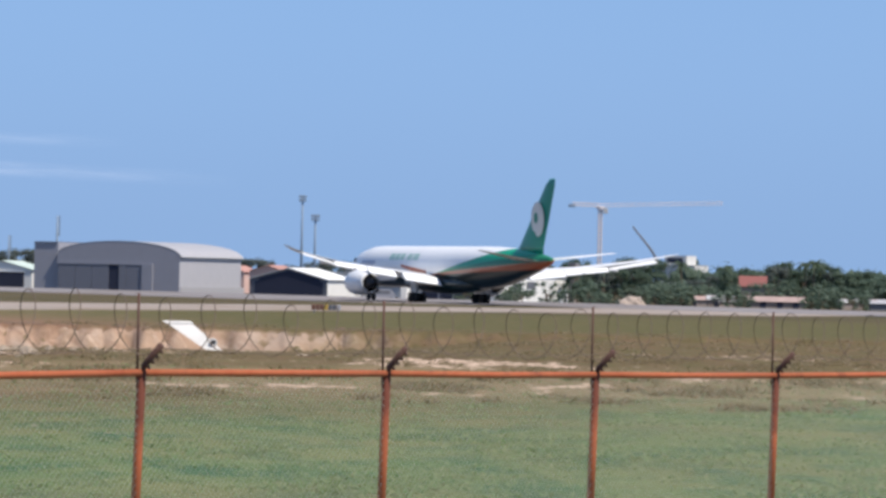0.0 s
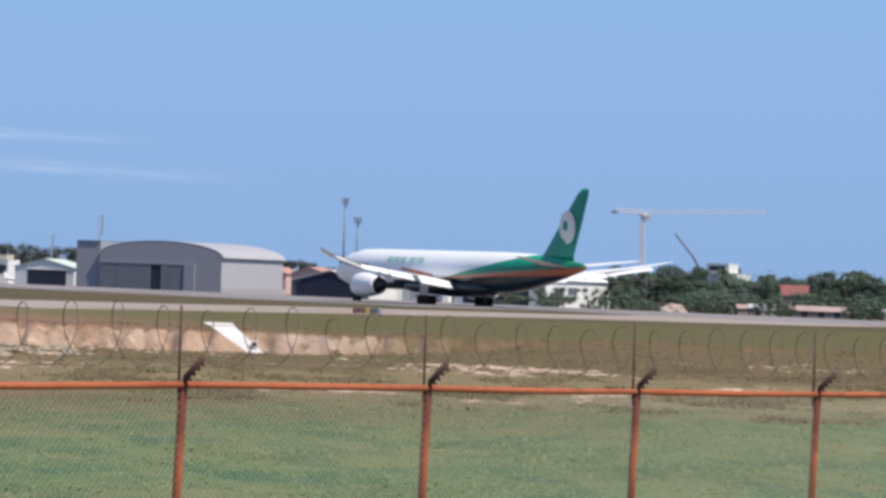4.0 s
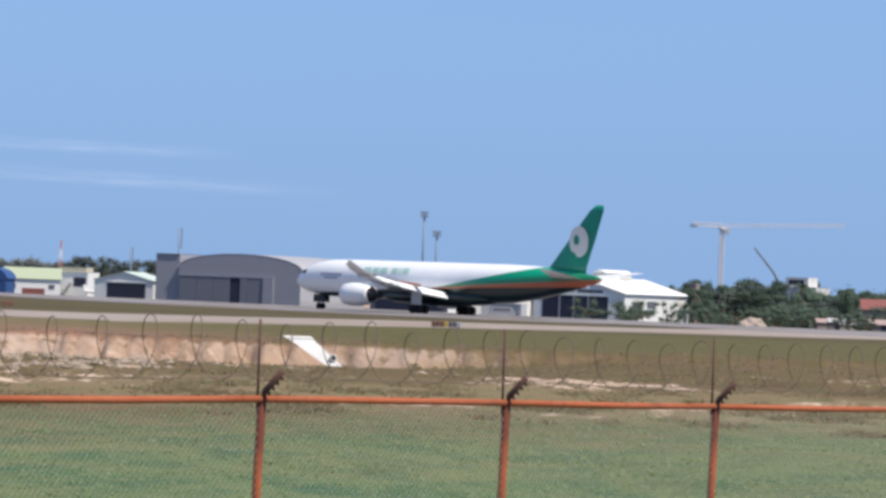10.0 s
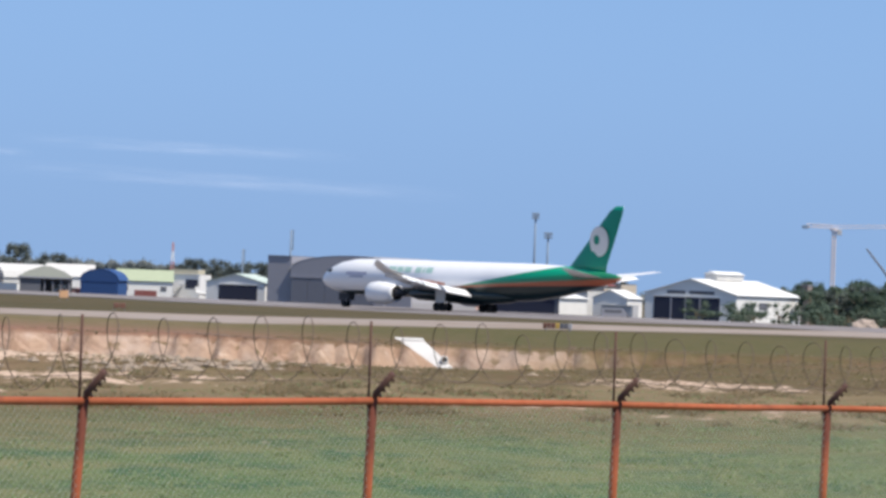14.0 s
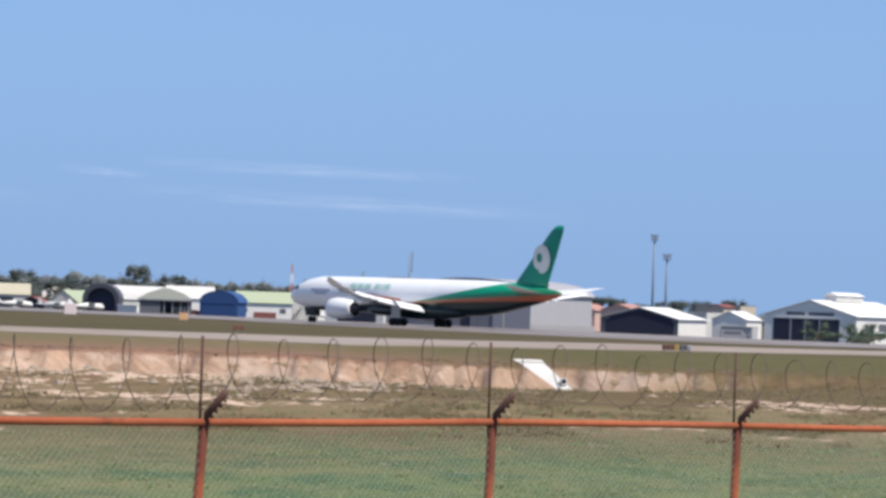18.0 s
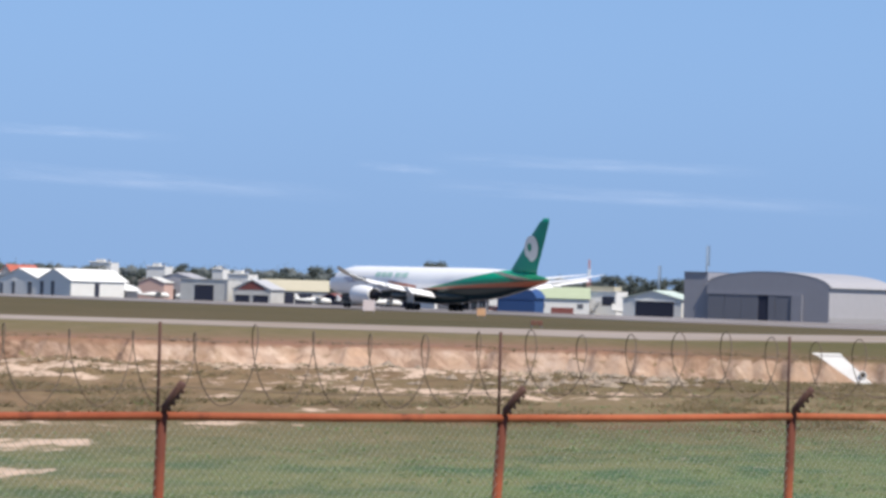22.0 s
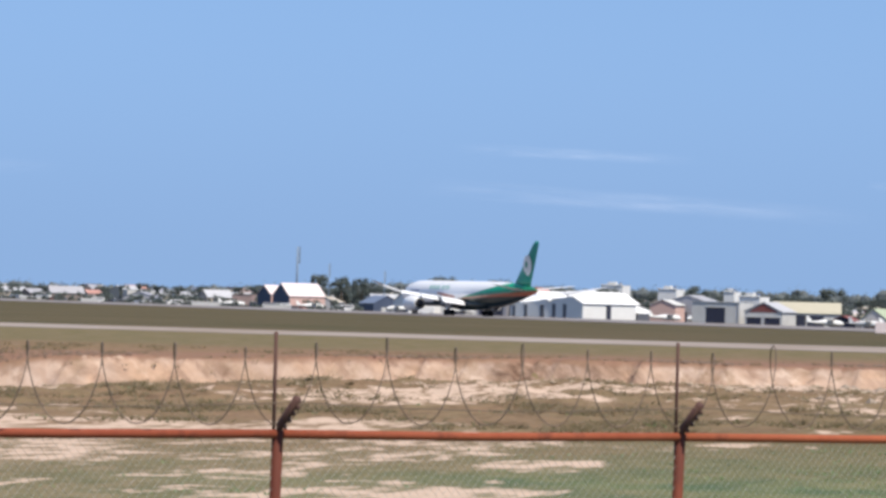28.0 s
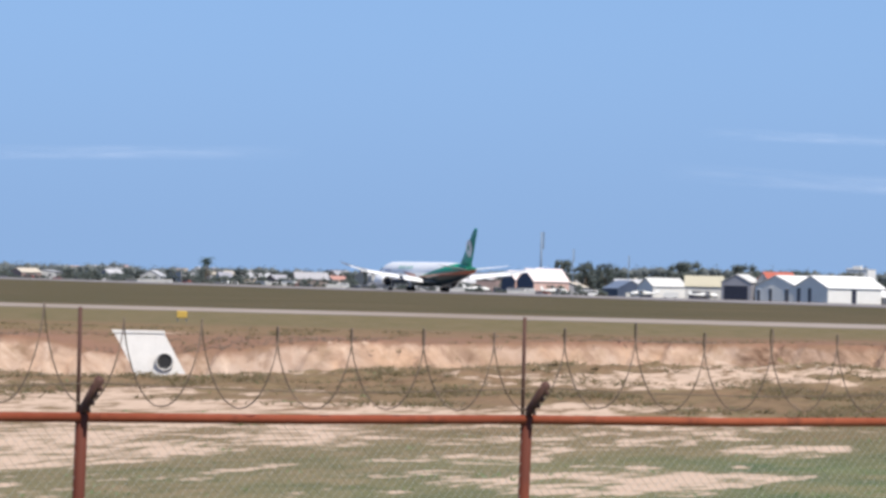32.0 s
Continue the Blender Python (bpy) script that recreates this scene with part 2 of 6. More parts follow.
def ground_material():
    m, t, b = nodes("ground")
    pos = t.nodes.new("ShaderNodeNewGeometry")
    sep = t.nodes.new("ShaderNodeSeparateXYZ")
    t.links.new(pos.outputs["Position"], sep.inputs[0])
    nrm = t.nodes.new("ShaderNodeSeparateXYZ")
    t.links.new(pos.outputs["Normal"], nrm.inputs[0])
    p = pos.outputs["Position"]
    x, y = sep.outputs[0], sep.outputs[1]
    fine = noise_at(t, 1.1, 6, 0.7, p)
    stretch = t.nodes.new("ShaderNodeMapping")
    stretch.inputs["Scale"].default_value = (0.5, 0.22, 1.2)
    t.links.new(p, stretch.inputs[0])
    patch = noise_at(t, 1.0, 6, 0.66, stretch.outputs[0])
    shreds = t.nodes.new("ShaderNodeMapping")
    shreds.inputs["Scale"].default_value = (1.5, 0.5, 2.0)
    t.links.new(p, shreds.inputs[0])
    scrap = noise_at(t, 1.0, 3, 0.6, shreds.outputs[0])
    mid = noise_at(t, 0.16, 5, 0.6, p)
    wide = noise_at(t, 0.03, 4, 0.55, p)
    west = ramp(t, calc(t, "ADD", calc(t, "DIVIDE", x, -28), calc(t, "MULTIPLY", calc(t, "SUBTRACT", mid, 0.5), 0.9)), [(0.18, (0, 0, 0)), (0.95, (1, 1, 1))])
    green = mixed(t, ramp(t, mid, [(0.35, (0, 0, 0)), (0.7, (1, 1, 1))]), (0.098, 0.184, 0.074), (0.195, 0.23, 0.102))
    green = mixed(t, ramp(t, fine, [(0.45, (0, 0, 0)), (0.75, (0.6, 0.6, 0.6))]), green, (0.18, 0.19, 0.095))
    blotch = noise_at(t, 0.075, 5, 0.6, p)
    green = mixed(t, ramp(t, blotch, [(0.5, (0, 0, 0)), (0.6, (0.4, 0.4, 0.4))]), green, (0.18, 0.175, 0.085))
    green = mixed(t, ramp(t, patch, [(0.46, (0, 0, 0)), (0.62, (0.8, 0.8, 0.8))]), green, (0.045, 0.122, 0.066))
    green = mixed(t, ramp(t, wide, [(0.48, (0, 0, 0)), (0.62, (0.4, 0.4, 0.4))]), green, (0.22, 0.2, 0.1))
    olive = mixed(t, ramp(t, patch, [(0.4, (0, 0, 0)), (0.65, (1, 1, 1))]), (0.285, 0.225, 0.145), (0.19, 0.178, 0.092))
    olive = mixed(t, ramp(t, scrap, [(0.42, (0, 0, 0)), (0.62, (0.8, 0.8, 0.8))]), olive, (0.125, 0.125, 0.062))
    green = mixed(t, calc(t, "MULTIPLY", west, 0.9), green, olive)
    dry = mixed(t, ramp(t, mid, [(0.3, (0, 0, 0)), (0.7, (1, 1, 1))]), (0.28, 0.185, 0.115), (0.215, 0.172, 0.092))
    dry = mixed(t, ramp(t, patch, [(0.45, (0, 0, 0)), (0.7, (0.8, 0.8, 0.8))]), dry, (0.22, 0.192, 0.095))
    dry = mixed(t, calc(t, "MULTIPLY", fine, 0.5), dry, (0.26, 0.2, 0.125))
    weedy = mixed(t, ramp(t, patch, [(0.38, (0, 0, 0)), (0.68, (1, 1, 1))]), (0.165, 0.122, 0.07), (0.115, 0.117, 0.048))
    dry = mixed(t, ramp(t, scrap, [(0.47, (0, 0, 0)), (0.62, (0.6, 0.6, 0.6))]), dry, (0.125, 0.09, 0.052))
    dry = mixed(t, west, weedy, dry)
    far = mixed(t, ramp(t, wide, [(0.35, (0, 0, 0)), (0.65, (1, 1, 1))]), (0.125, 0.105, 0.06), (0.088, 0.086, 0.043))
    strip = mixed(t, ramp(t, patch, [(0.4, (0, 0, 0)), (0.62, (1, 1, 1))]), (0.215, 0.18, 0.105), (0.145, 0.14, 0.064))
    strip = mixed(t, west, mixed(t, ramp(t, patch, [(0.4, (0, 0, 0)), (0.62, (1, 1, 1))]), (0.14, 0.127, 0.062), (0.1, 0.11, 0.043)), strip)
    sand = mixed(t, fine, (0.68, 0.57, 0.45), (0.54, 0.43, 0.32))
    # green near the fence, dry towards the ditch and along it
    edge = calc(t, "ADD", y, calc(t, "MULTIPLY", wide, 60))
    edge = calc(t, "SUBTRACT", edge, calc(t, "MULTIPLY", calc(t, "MAXIMUM", x, -6.0), 1.3))
    col = mixed(t, ramp(t, calc(t, "DIVIDE", edge, 400), [(0.29, (0, 0, 0)), (0.37, (1, 1, 1))]), green, dry)
    col = mixed(t, ramp(t, calc(t, "DIVIDE", y, 1000), [(0.35, (0, 0, 0)), (0.4, (1, 1, 1))]), mixed(t, ramp(t, calc(t, "DIVIDE", y, 1000), [(0.25, (0, 0, 0)), (0.268, (1, 1, 1))]), col, strip), far)
    # a parched band beyond the turf to the east
    band = ramp(t, calc(t, "ADD", calc(t, "DIVIDE", y, 1000), calc(t, "MULTIPLY", calc(t, "SUBTRACT", mid, 0.5), 0.04)), [(0.11, (0, 0, 0)), (0.124, (0.75, 0.75, 0.75)), (0.148, (0.75, 0.75, 0.75)), (0.158, (0, 0, 0))])
    col = mixed(t, calc(t, "MULTIPLY", band, calc(t, "SUBTRACT", 1.0, west)), col, mixed(t, patch, (0.31, 0.245, 0.155), (0.2, 0.185, 0.095)))
    foot = ramp(t, calc(t, "ADD", calc(t, "DIVIDE", y, 1000), calc(t, "MULTIPLY", calc(t, "SUBTRACT", mid, 0.5), 0.05)), [(0.185, (0, 0, 0)), (0.205, (0.6, 0.6, 0.6)), (0.235, (0.6, 0.6, 0.6)), (0.25, (0, 0, 0))])
    col = mixed(t, calc(t, "MULTIPLY", foot, west), col, (0.205, 0.19, 0.085))
    # bare sand: in ragged patches, and on the cut bank
    mask = t.nodes.new("ShaderNodeAttribute")
    mask.attribute_name = "bare"
    amount = calc(t, "ADD", mask.outputs["Fac"], calc(t, "MULTIPLY", calc(t, "SUBTRACT", patch, 0.5), 1.9))
    amount = calc(t, "ADD", amount, calc(t, "MULTIPLY", calc(t, "SUBTRACT", scrap, 0.5), 2.6))
    amount = calc(t, "ADD", amount, calc(t, "MULTIPLY", calc(t, "SUBTRACT", fine, 0.5), 0.9))
    bare_ = ramp(t, amount, [(0.66, (0, 0, 0)), (1.0, (1, 1, 1))])
    steep = ramp(t, calc(t, "ADD", nrm.outputs[2], calc(t, "MULTIPLY", mid, 0.05)), [(0.955, (1, 1, 1)), (0.99, (0, 0, 0))])
    inside = ramp(t, calc(t, "DIVIDE", y, 400), [(0.44, (0, 0, 0)), (0.45, (1, 1, 1)), (0.66, (1, 1, 1)), (0.67, (0, 0, 0))])
    # the cut face: washed-out runnels of pale and peach sand, dark topsoil along its lip
    runs = t.nodes.new("ShaderNodeMapping")
    runs.inputs["Scale"].default_value = (0.55, 0.3, 0.5)
    t.links.new(p, runs.inputs[0])
    rill = noise_at(t, 1.0, 6, 0.7, runs.outputs[0])
    cut = mixed(t, ramp(t, mid, [(0.4, (0, 0, 0)), (0.62, (1, 1, 1))]), (0.5, 0.415, 0.335), (0.52, 0.38, 0.265))
    # brown patches paint bare soil and the face's shadow patches alike
    cut = mixed(t, ramp(t, rill, [(0.5, (0, 0, 0)), (0.64, (0.85, 0.85, 0.85))]), cut, mixed(t, fine, (0.26, 0.19, 0.125), (0.42, 0.32, 0.215)))
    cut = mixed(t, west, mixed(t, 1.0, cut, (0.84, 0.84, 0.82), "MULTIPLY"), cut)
    # gullies washed aslant into the face, brown soil and shadow painted together
    across_ = t.nodes.new("ShaderNodeCombineXYZ")
    t.links.new(calc(t, "ADD", calc(t, "MULTIPLY", x, 0.85), calc(t, "MULTIPLY", fall_attr(t), -2.4)), across_.inputs[0])
    t.links.new(calc(t, "MULTIPLY", fall_attr(t), 0.9), across_.inputs[1])
    gully = noise_at(t, 1.35, 6, 0.68, across_.outputs[0])
    worn_shade = ramp(t, noise_at(t, 0.11, 3, 0.5, p), [(0.36, (0.3, 0.3, 0.3)), (0.6, (1, 1, 1))])
    cut = mixed(t, calc(t, "MULTIPLY", worn_shade, ramp(t, gully, [(0.48, (0, 0, 0)), (0.6, (0.85, 0.85, 0.85))])), cut, mixed(t, fine, (0.22, 0.145, 0.1), (0.4, 0.295, 0.215)))
    cut = mixed(t, ramp(t, gully, [(0.34, (0.7, 0.7, 0.7)), (0.44, (0, 0, 0))]), cut, (0.68, 0.58, 0.47))
    # topsoil that has slid down over the face in tongues
    tongues = t.nodes.new("ShaderNodeMapping")
    tongues.inputs["Scale"].default_value = (0.6, 0.12, 0.3)
    t.links.new(p, tongues.inputs[0])
    slide = calc(t, "SUBTRACT", calc(t, "MULTIPLY", calc(t, "SUBTRACT", noise_at(t, 1.0, 5, 0.65, tongues.outputs[0]), 0.48), 4.0), fall_attr(t))
    cut = mixed(t, ramp(t, slide, [(0.0, (0, 0, 0)), (0.3, (0.55, 0.55, 0.55))]), cut, mixed(t, fine, (0.15, 0.095, 0.065), (0.27, 0.19, 0.125)))
    slump = t.nodes.new("ShaderNodeAttribute")
    slump.attribute_name = "slump"
    cut = mixed(t, calc(t, "MULTIPLY", slump.outputs["Fac"], ramp(t, scrap, [(0.36, (0.5, 0.5, 0.5)), (0.56, (1, 1, 1))])), cut, mixed(t, ramp(t, gully, [(0.4, (0, 0, 0)), (0.6, (1, 1, 1))]), (0.36, 0.255, 0.18), (0.12, 0.075, 0.05)))
    lipm = t.nodes.new("ShaderNodeAttribute")
    lipm.attribute_name = "lip"
    col = mixed(t, calc(t, "MULTIPLY", lipm.outputs["Fac"], ramp(t, mid, [(0.3, (0.6, 0.6, 0.6)), (0.7, (1, 1, 1))])), col, mixed(t, scrap, (0.33, 0.195, 0.145), (0.235, 0.145, 0.1)))
    col = mixed(t, bare_, col, sand)
    below_lip = ramp(t, fall_attr(t), [(0.02, (0, 0, 0)), (0.14, (1, 1, 1))])
    ends = ramp(t, calc(t, "ADD", calc(t, "DIVIDE", x, 20), calc(t, "MULTIPLY", calc(t, "SUBTRACT", mid, 0.5), 0.6)), [(0.12, (1, 1, 1)), (0.5, (0.1, 0.1, 0.1))])
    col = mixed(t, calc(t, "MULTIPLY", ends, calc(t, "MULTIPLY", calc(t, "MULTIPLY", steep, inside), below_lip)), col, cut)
    col = mixed(t, 1.0, col, (0.82, 0.745, 0.73), "MULTIPLY")
    t.links.new(col, b.inputs["Base Color"])
    b.inputs["Roughness"].default_value = 0.95
    b.inputs["Specular IOR Level"].default_value = 0.1
    n = add(t, "Bump", Strength=0.7, Distance=0.2)
    t.links.new(fine, n.inputs["Height"])
    t.links.new(n.outputs[0], b.inputs["Normal"])
    return m


def build_ground():
    v = [(x, y, ground_z(x, y)) for y in YS for x in XS]
    n = len(XS)
    f = [(j * n + i, j * n + i + 1, (j + 1) * n + i + 1, (j + 1) * n + i) for j in range(len(YS) - 1) for i in range(n - 1)]
    me = mesh("ground", v, f, ground_material(), True)
    at = me.attributes.new("bare", "FLOAT", "POINT")
    at.data.foreach_set("value", [bare(x, y) if 40 < y < 260 and -150 < x < 60 else 0.0 for x, y, z in v])
    lip = me.attributes.new("lip", "FLOAT", "POINT")
    lip.data.foreach_set("value", [(math.exp(-((y - bank_y(x)) / 36.0) ** 2) if y > bank_y(x) - 1 else 0.0) * min(1, max(0, (2 - x) / 20)) if 170 < y < 330 else 0.0 for x, y, z in v])
    # where the bank has fallen in
    slump = me.attributes.new("slump", "FLOAT", "POINT")
    slump.data.foreach_set("value", [max(math.exp(-((x + 51.5) / 1.6) ** 4), 0.7 * math.exp(-((x + 47.5) / 2.2) ** 4), 0.6 * math.exp(-((x + 24) / 1.2) ** 4)) if 170 < y < 280 else 0.0 for x, y, z in v])
    drop = me.attributes.new("fall", "FLOAT", "POINT")
    drop.data.foreach_set("value", [min(1.0, max(0.0, (bank_y(x) - y) / 4.2)) if 170 < y < 280 else 1.0 for x, y, z in v])
    tagged(new("ground", me), "flat airfield grass with bare sand and a cut ditch bank", "ground", kind="structure")


def pavement_material(name, c):
    """Dusty paving: long stains along its joints, patches of blown sand and dry weeds."""
    m, t, b = nodes(name)
    p = t.nodes.new("ShaderNodeNewGeometry").outputs["Position"]
    a, f = noise_at(t, 0.05, 5, 0.6, p), noise_at(t, 1.5, 4, 0.6, p)
    long_ = t.nodes.new("ShaderNodeMapping")
    long_.inputs["Scale"].default_value = (0.06, 0.02, 1)
    t.links.new(p, long_.inputs[0])
    stain = noise_at(t, 1.0, 5, 0.65, long_.outputs[0])
    col = mixed(t, a, tuple(k * 0.75 for k in c), tuple(k * 1.15 for k in c))
    col = mixed(t, calc(t, "MULTIPLY", f, 0.3), col, tuple(k * 0.6 for k in c))
    col = mixed(t, ramp(t, stain, [(0.45, (0, 0, 0)), (0.62, (0.6, 0.6, 0.6))]), col, (c[0] * 0.72, c[1] * 0.66, c[2] * 0.58))
    weed = noise_at(t, 0.35, 5, 0.7, p)
    col = mixed(t, ramp(t, weed, [(0.6, (0, 0, 0)), (0.7, (0.45, 0.45, 0.45))]), col, (0.15, 0.125, 0.07))
    t.links.new(col, b.inputs["Base Color"])
    b.inputs["Roughness"].default_value = 0.95
    b.inputs["Specular IOR Level"].default_value = 0.08
    return m


def across(s, o):
    """A point s metres along the runway and o metres to its far side."""
    return (MID[0] + RUN[0] * s + RUN[1] * o, MID[1] + RUN[1] * s - RUN[0] * o)


def draped(name, near, far_, mat, label, lift_=0.05, n=6, m=8):
    """A paved sheet between two edges that follows the ground."""
    v, f = [], []
    cols = (len(near) - 1) * n + 1
    for j in range(m + 1):
        for i in range(cols):
            k, u = min(i // n, len(near) - 2), i / n - min(i // n, len(near) - 2)
            p = [near[k][c] + (near[k + 1][c] - near[k][c]) * u for c in (0, 1)]
            q = [far_[k][c] + (far_[k + 1][c] - far_[k][c]) * u for c in (0, 1)]
            x, y = (p[c] + (q[c] - p[c]) * j / m for c in (0, 1))
            v.append((x, y, ground_z(x, y) + lift_))
    top = len(v)
    v += [(x, y, z - 0.4) for x, y, z in v]
    for j in range(m):
        for i in range(cols - 1):
            a = j * cols + i
            f.append((a, a + 1, a + cols + 1, a + cols))
    rim = [i for i in range(cols)] + [j * cols + cols - 1 for j in range(1, m + 1)] + [m * cols + i for i in range(cols - 2, -1, -1)] + [j * cols for j in range(m - 1, 0, -1)]
    for a, b in zip(rim, rim[1:] + rim[:1]):
        f.append((a, b, b + top, a + top))
    return tagged(new(name, mesh(name, v, f, mat)), label, "pavement", kind="structure")


def build_pavements():
    pale = pavement_material("pale_concrete", (0.33, 0.28, 0.245))
    grey = pavement_material("runway_asphalt", (0.25, 0.232, 0.235))
    draped("taxiway", [(-1500, 347), (-700, 347), (-120, 346), (-65, 342), (-20, 330)], [(-1500, 383), (-700, 383), (-120, 381), (-65, 382), (-25, 392)], pale, "pale concrete taxiway along the grass", 0.04)
    draped("taxiway_bend", [(-20, 326), (0, 362), (36, 417), (75, 492), (110, 570)], [(-25, 392), (-12, 406), (6, 436), (34, 496), (66, 580)], pale, "pale concrete taxiway bend towards the runway", 0.06)
    draped("turning_pad", [(-24, 600), (-6, 575), (16, 545), (70, 560), (150, 480)], [(-60, 660), (-40, 668), (-10, 676), (40, 684), (190, 560)], pavement_material("pad_concrete", (0.265, 0.24, 0.235)), "grey concrete turning pad at the runway", 0.045)
    draped("runway", [across(s, -30) for s in (-260, 0, 500, 1400, 2600)], [across(s, 32) for s in (-260, 0, 500, 1400, 2600)], grey, "grey asphalt runway", 0.08)


# --- near fence ---
POST0, ALONG = Vector((-2.471, 26.293)), Vector((math.cos(0.92265), math.sin(0.92265)))
OUT = Vector((ALONG.y, -ALONG.x))


SETTLED = {-2: -0.018, -1: -0.018, 0: -0.022, 1: 0.0, 2: -0.008, 3: -0.02, 4: -0.03}     # how far single posts have sunk
LEAN = {0: 0.068, 1: 0.032}     # how far a post's foot stands off plumb


def rail_z(k):
    i = math.floor(k)
    a, b = SETTLED.get(i, -0.02), SETTLED.get(i + 1, -0.02)
    return 2.779 - 0.0206 * k + a + (b - a) * (k - i)


def fence_point(k, out=0.0, up=0.0):
    k += 0.055 * max(0, -2 - k) * (1 if k > -3 else 1)
    p = POST0 + ALONG * 3 * k + OUT * out
    return Vector((p.x, p.y, rail_z(k) + up))


def rust_material(name="rusty_paint", worn_shade=False):
    m, t, b = nodes(name)
    at = t.nodes.new("ShaderNodeNewGeometry").outputs["Position"]
    a, f = noise_at(t, 3, 5, 0.65, at), noise_at(t, 30, 4, 0.6, at)
    col = ramp(t, a, [(0.3, (0.33, 0.078, 0.034)), (0.55, (0.4, 0.115, 0.054)), (0.72, (0.14, 0.038, 0.024))])
    col = mixed(t, calc(t, "MULTIPLY", f, 0.5), col, (0.12, 0.04, 0.025))
    sx = t.nodes.new("ShaderNodeSeparateXYZ")
    t.links.new(at, sx.inputs[0])
    kept = ramp(t, calc(t, "ADD", calc(t, "DIVIDE", sx.outputs[0], 12), 0.75), [(0.2, (0.72, 0.6, 0.6)), (0.62, (1.14, 1.14, 1.06))])
    col = mixed(t, 1.0, col, kept, "MULTIPLY")
    if worn_shade:    # the top browns near the rail: shade of rail and arm painted in
        s = t.nodes.new("ShaderNodeSeparateXYZ")
        t.links.new(at, s.inputs[0])
        h = calc(t, "ADD", s.outputs[2], calc(t, "MULTIPLY", calc(t, "SUBTRACT", a, 0.5), 0.7))
        col = mixed(t, ramp(t, calc(t, "DIVIDE", h, 4), [(0.53, (0, 0, 0)), (0.62, (0.95, 0.95, 0.95))]), col, (0.1, 0.028, 0.018))
    t.links.new(col, b.inputs["Base Color"])
    b.inputs["Roughness"].default_value = 0.75
    b.inputs["Specular IOR Level"].default_value = 0.2
    n = add(t, "Bump", Strength=0.4, Distance=0.003)
    t.links.new(f, n.inputs["Height"])
    t.links.new(n.outputs[0], b.inputs["Normal"])
    return m


TILT = Vector((math.sin(radians(28)), -math.cos(radians(28))))
K0, K1 = -5, 9


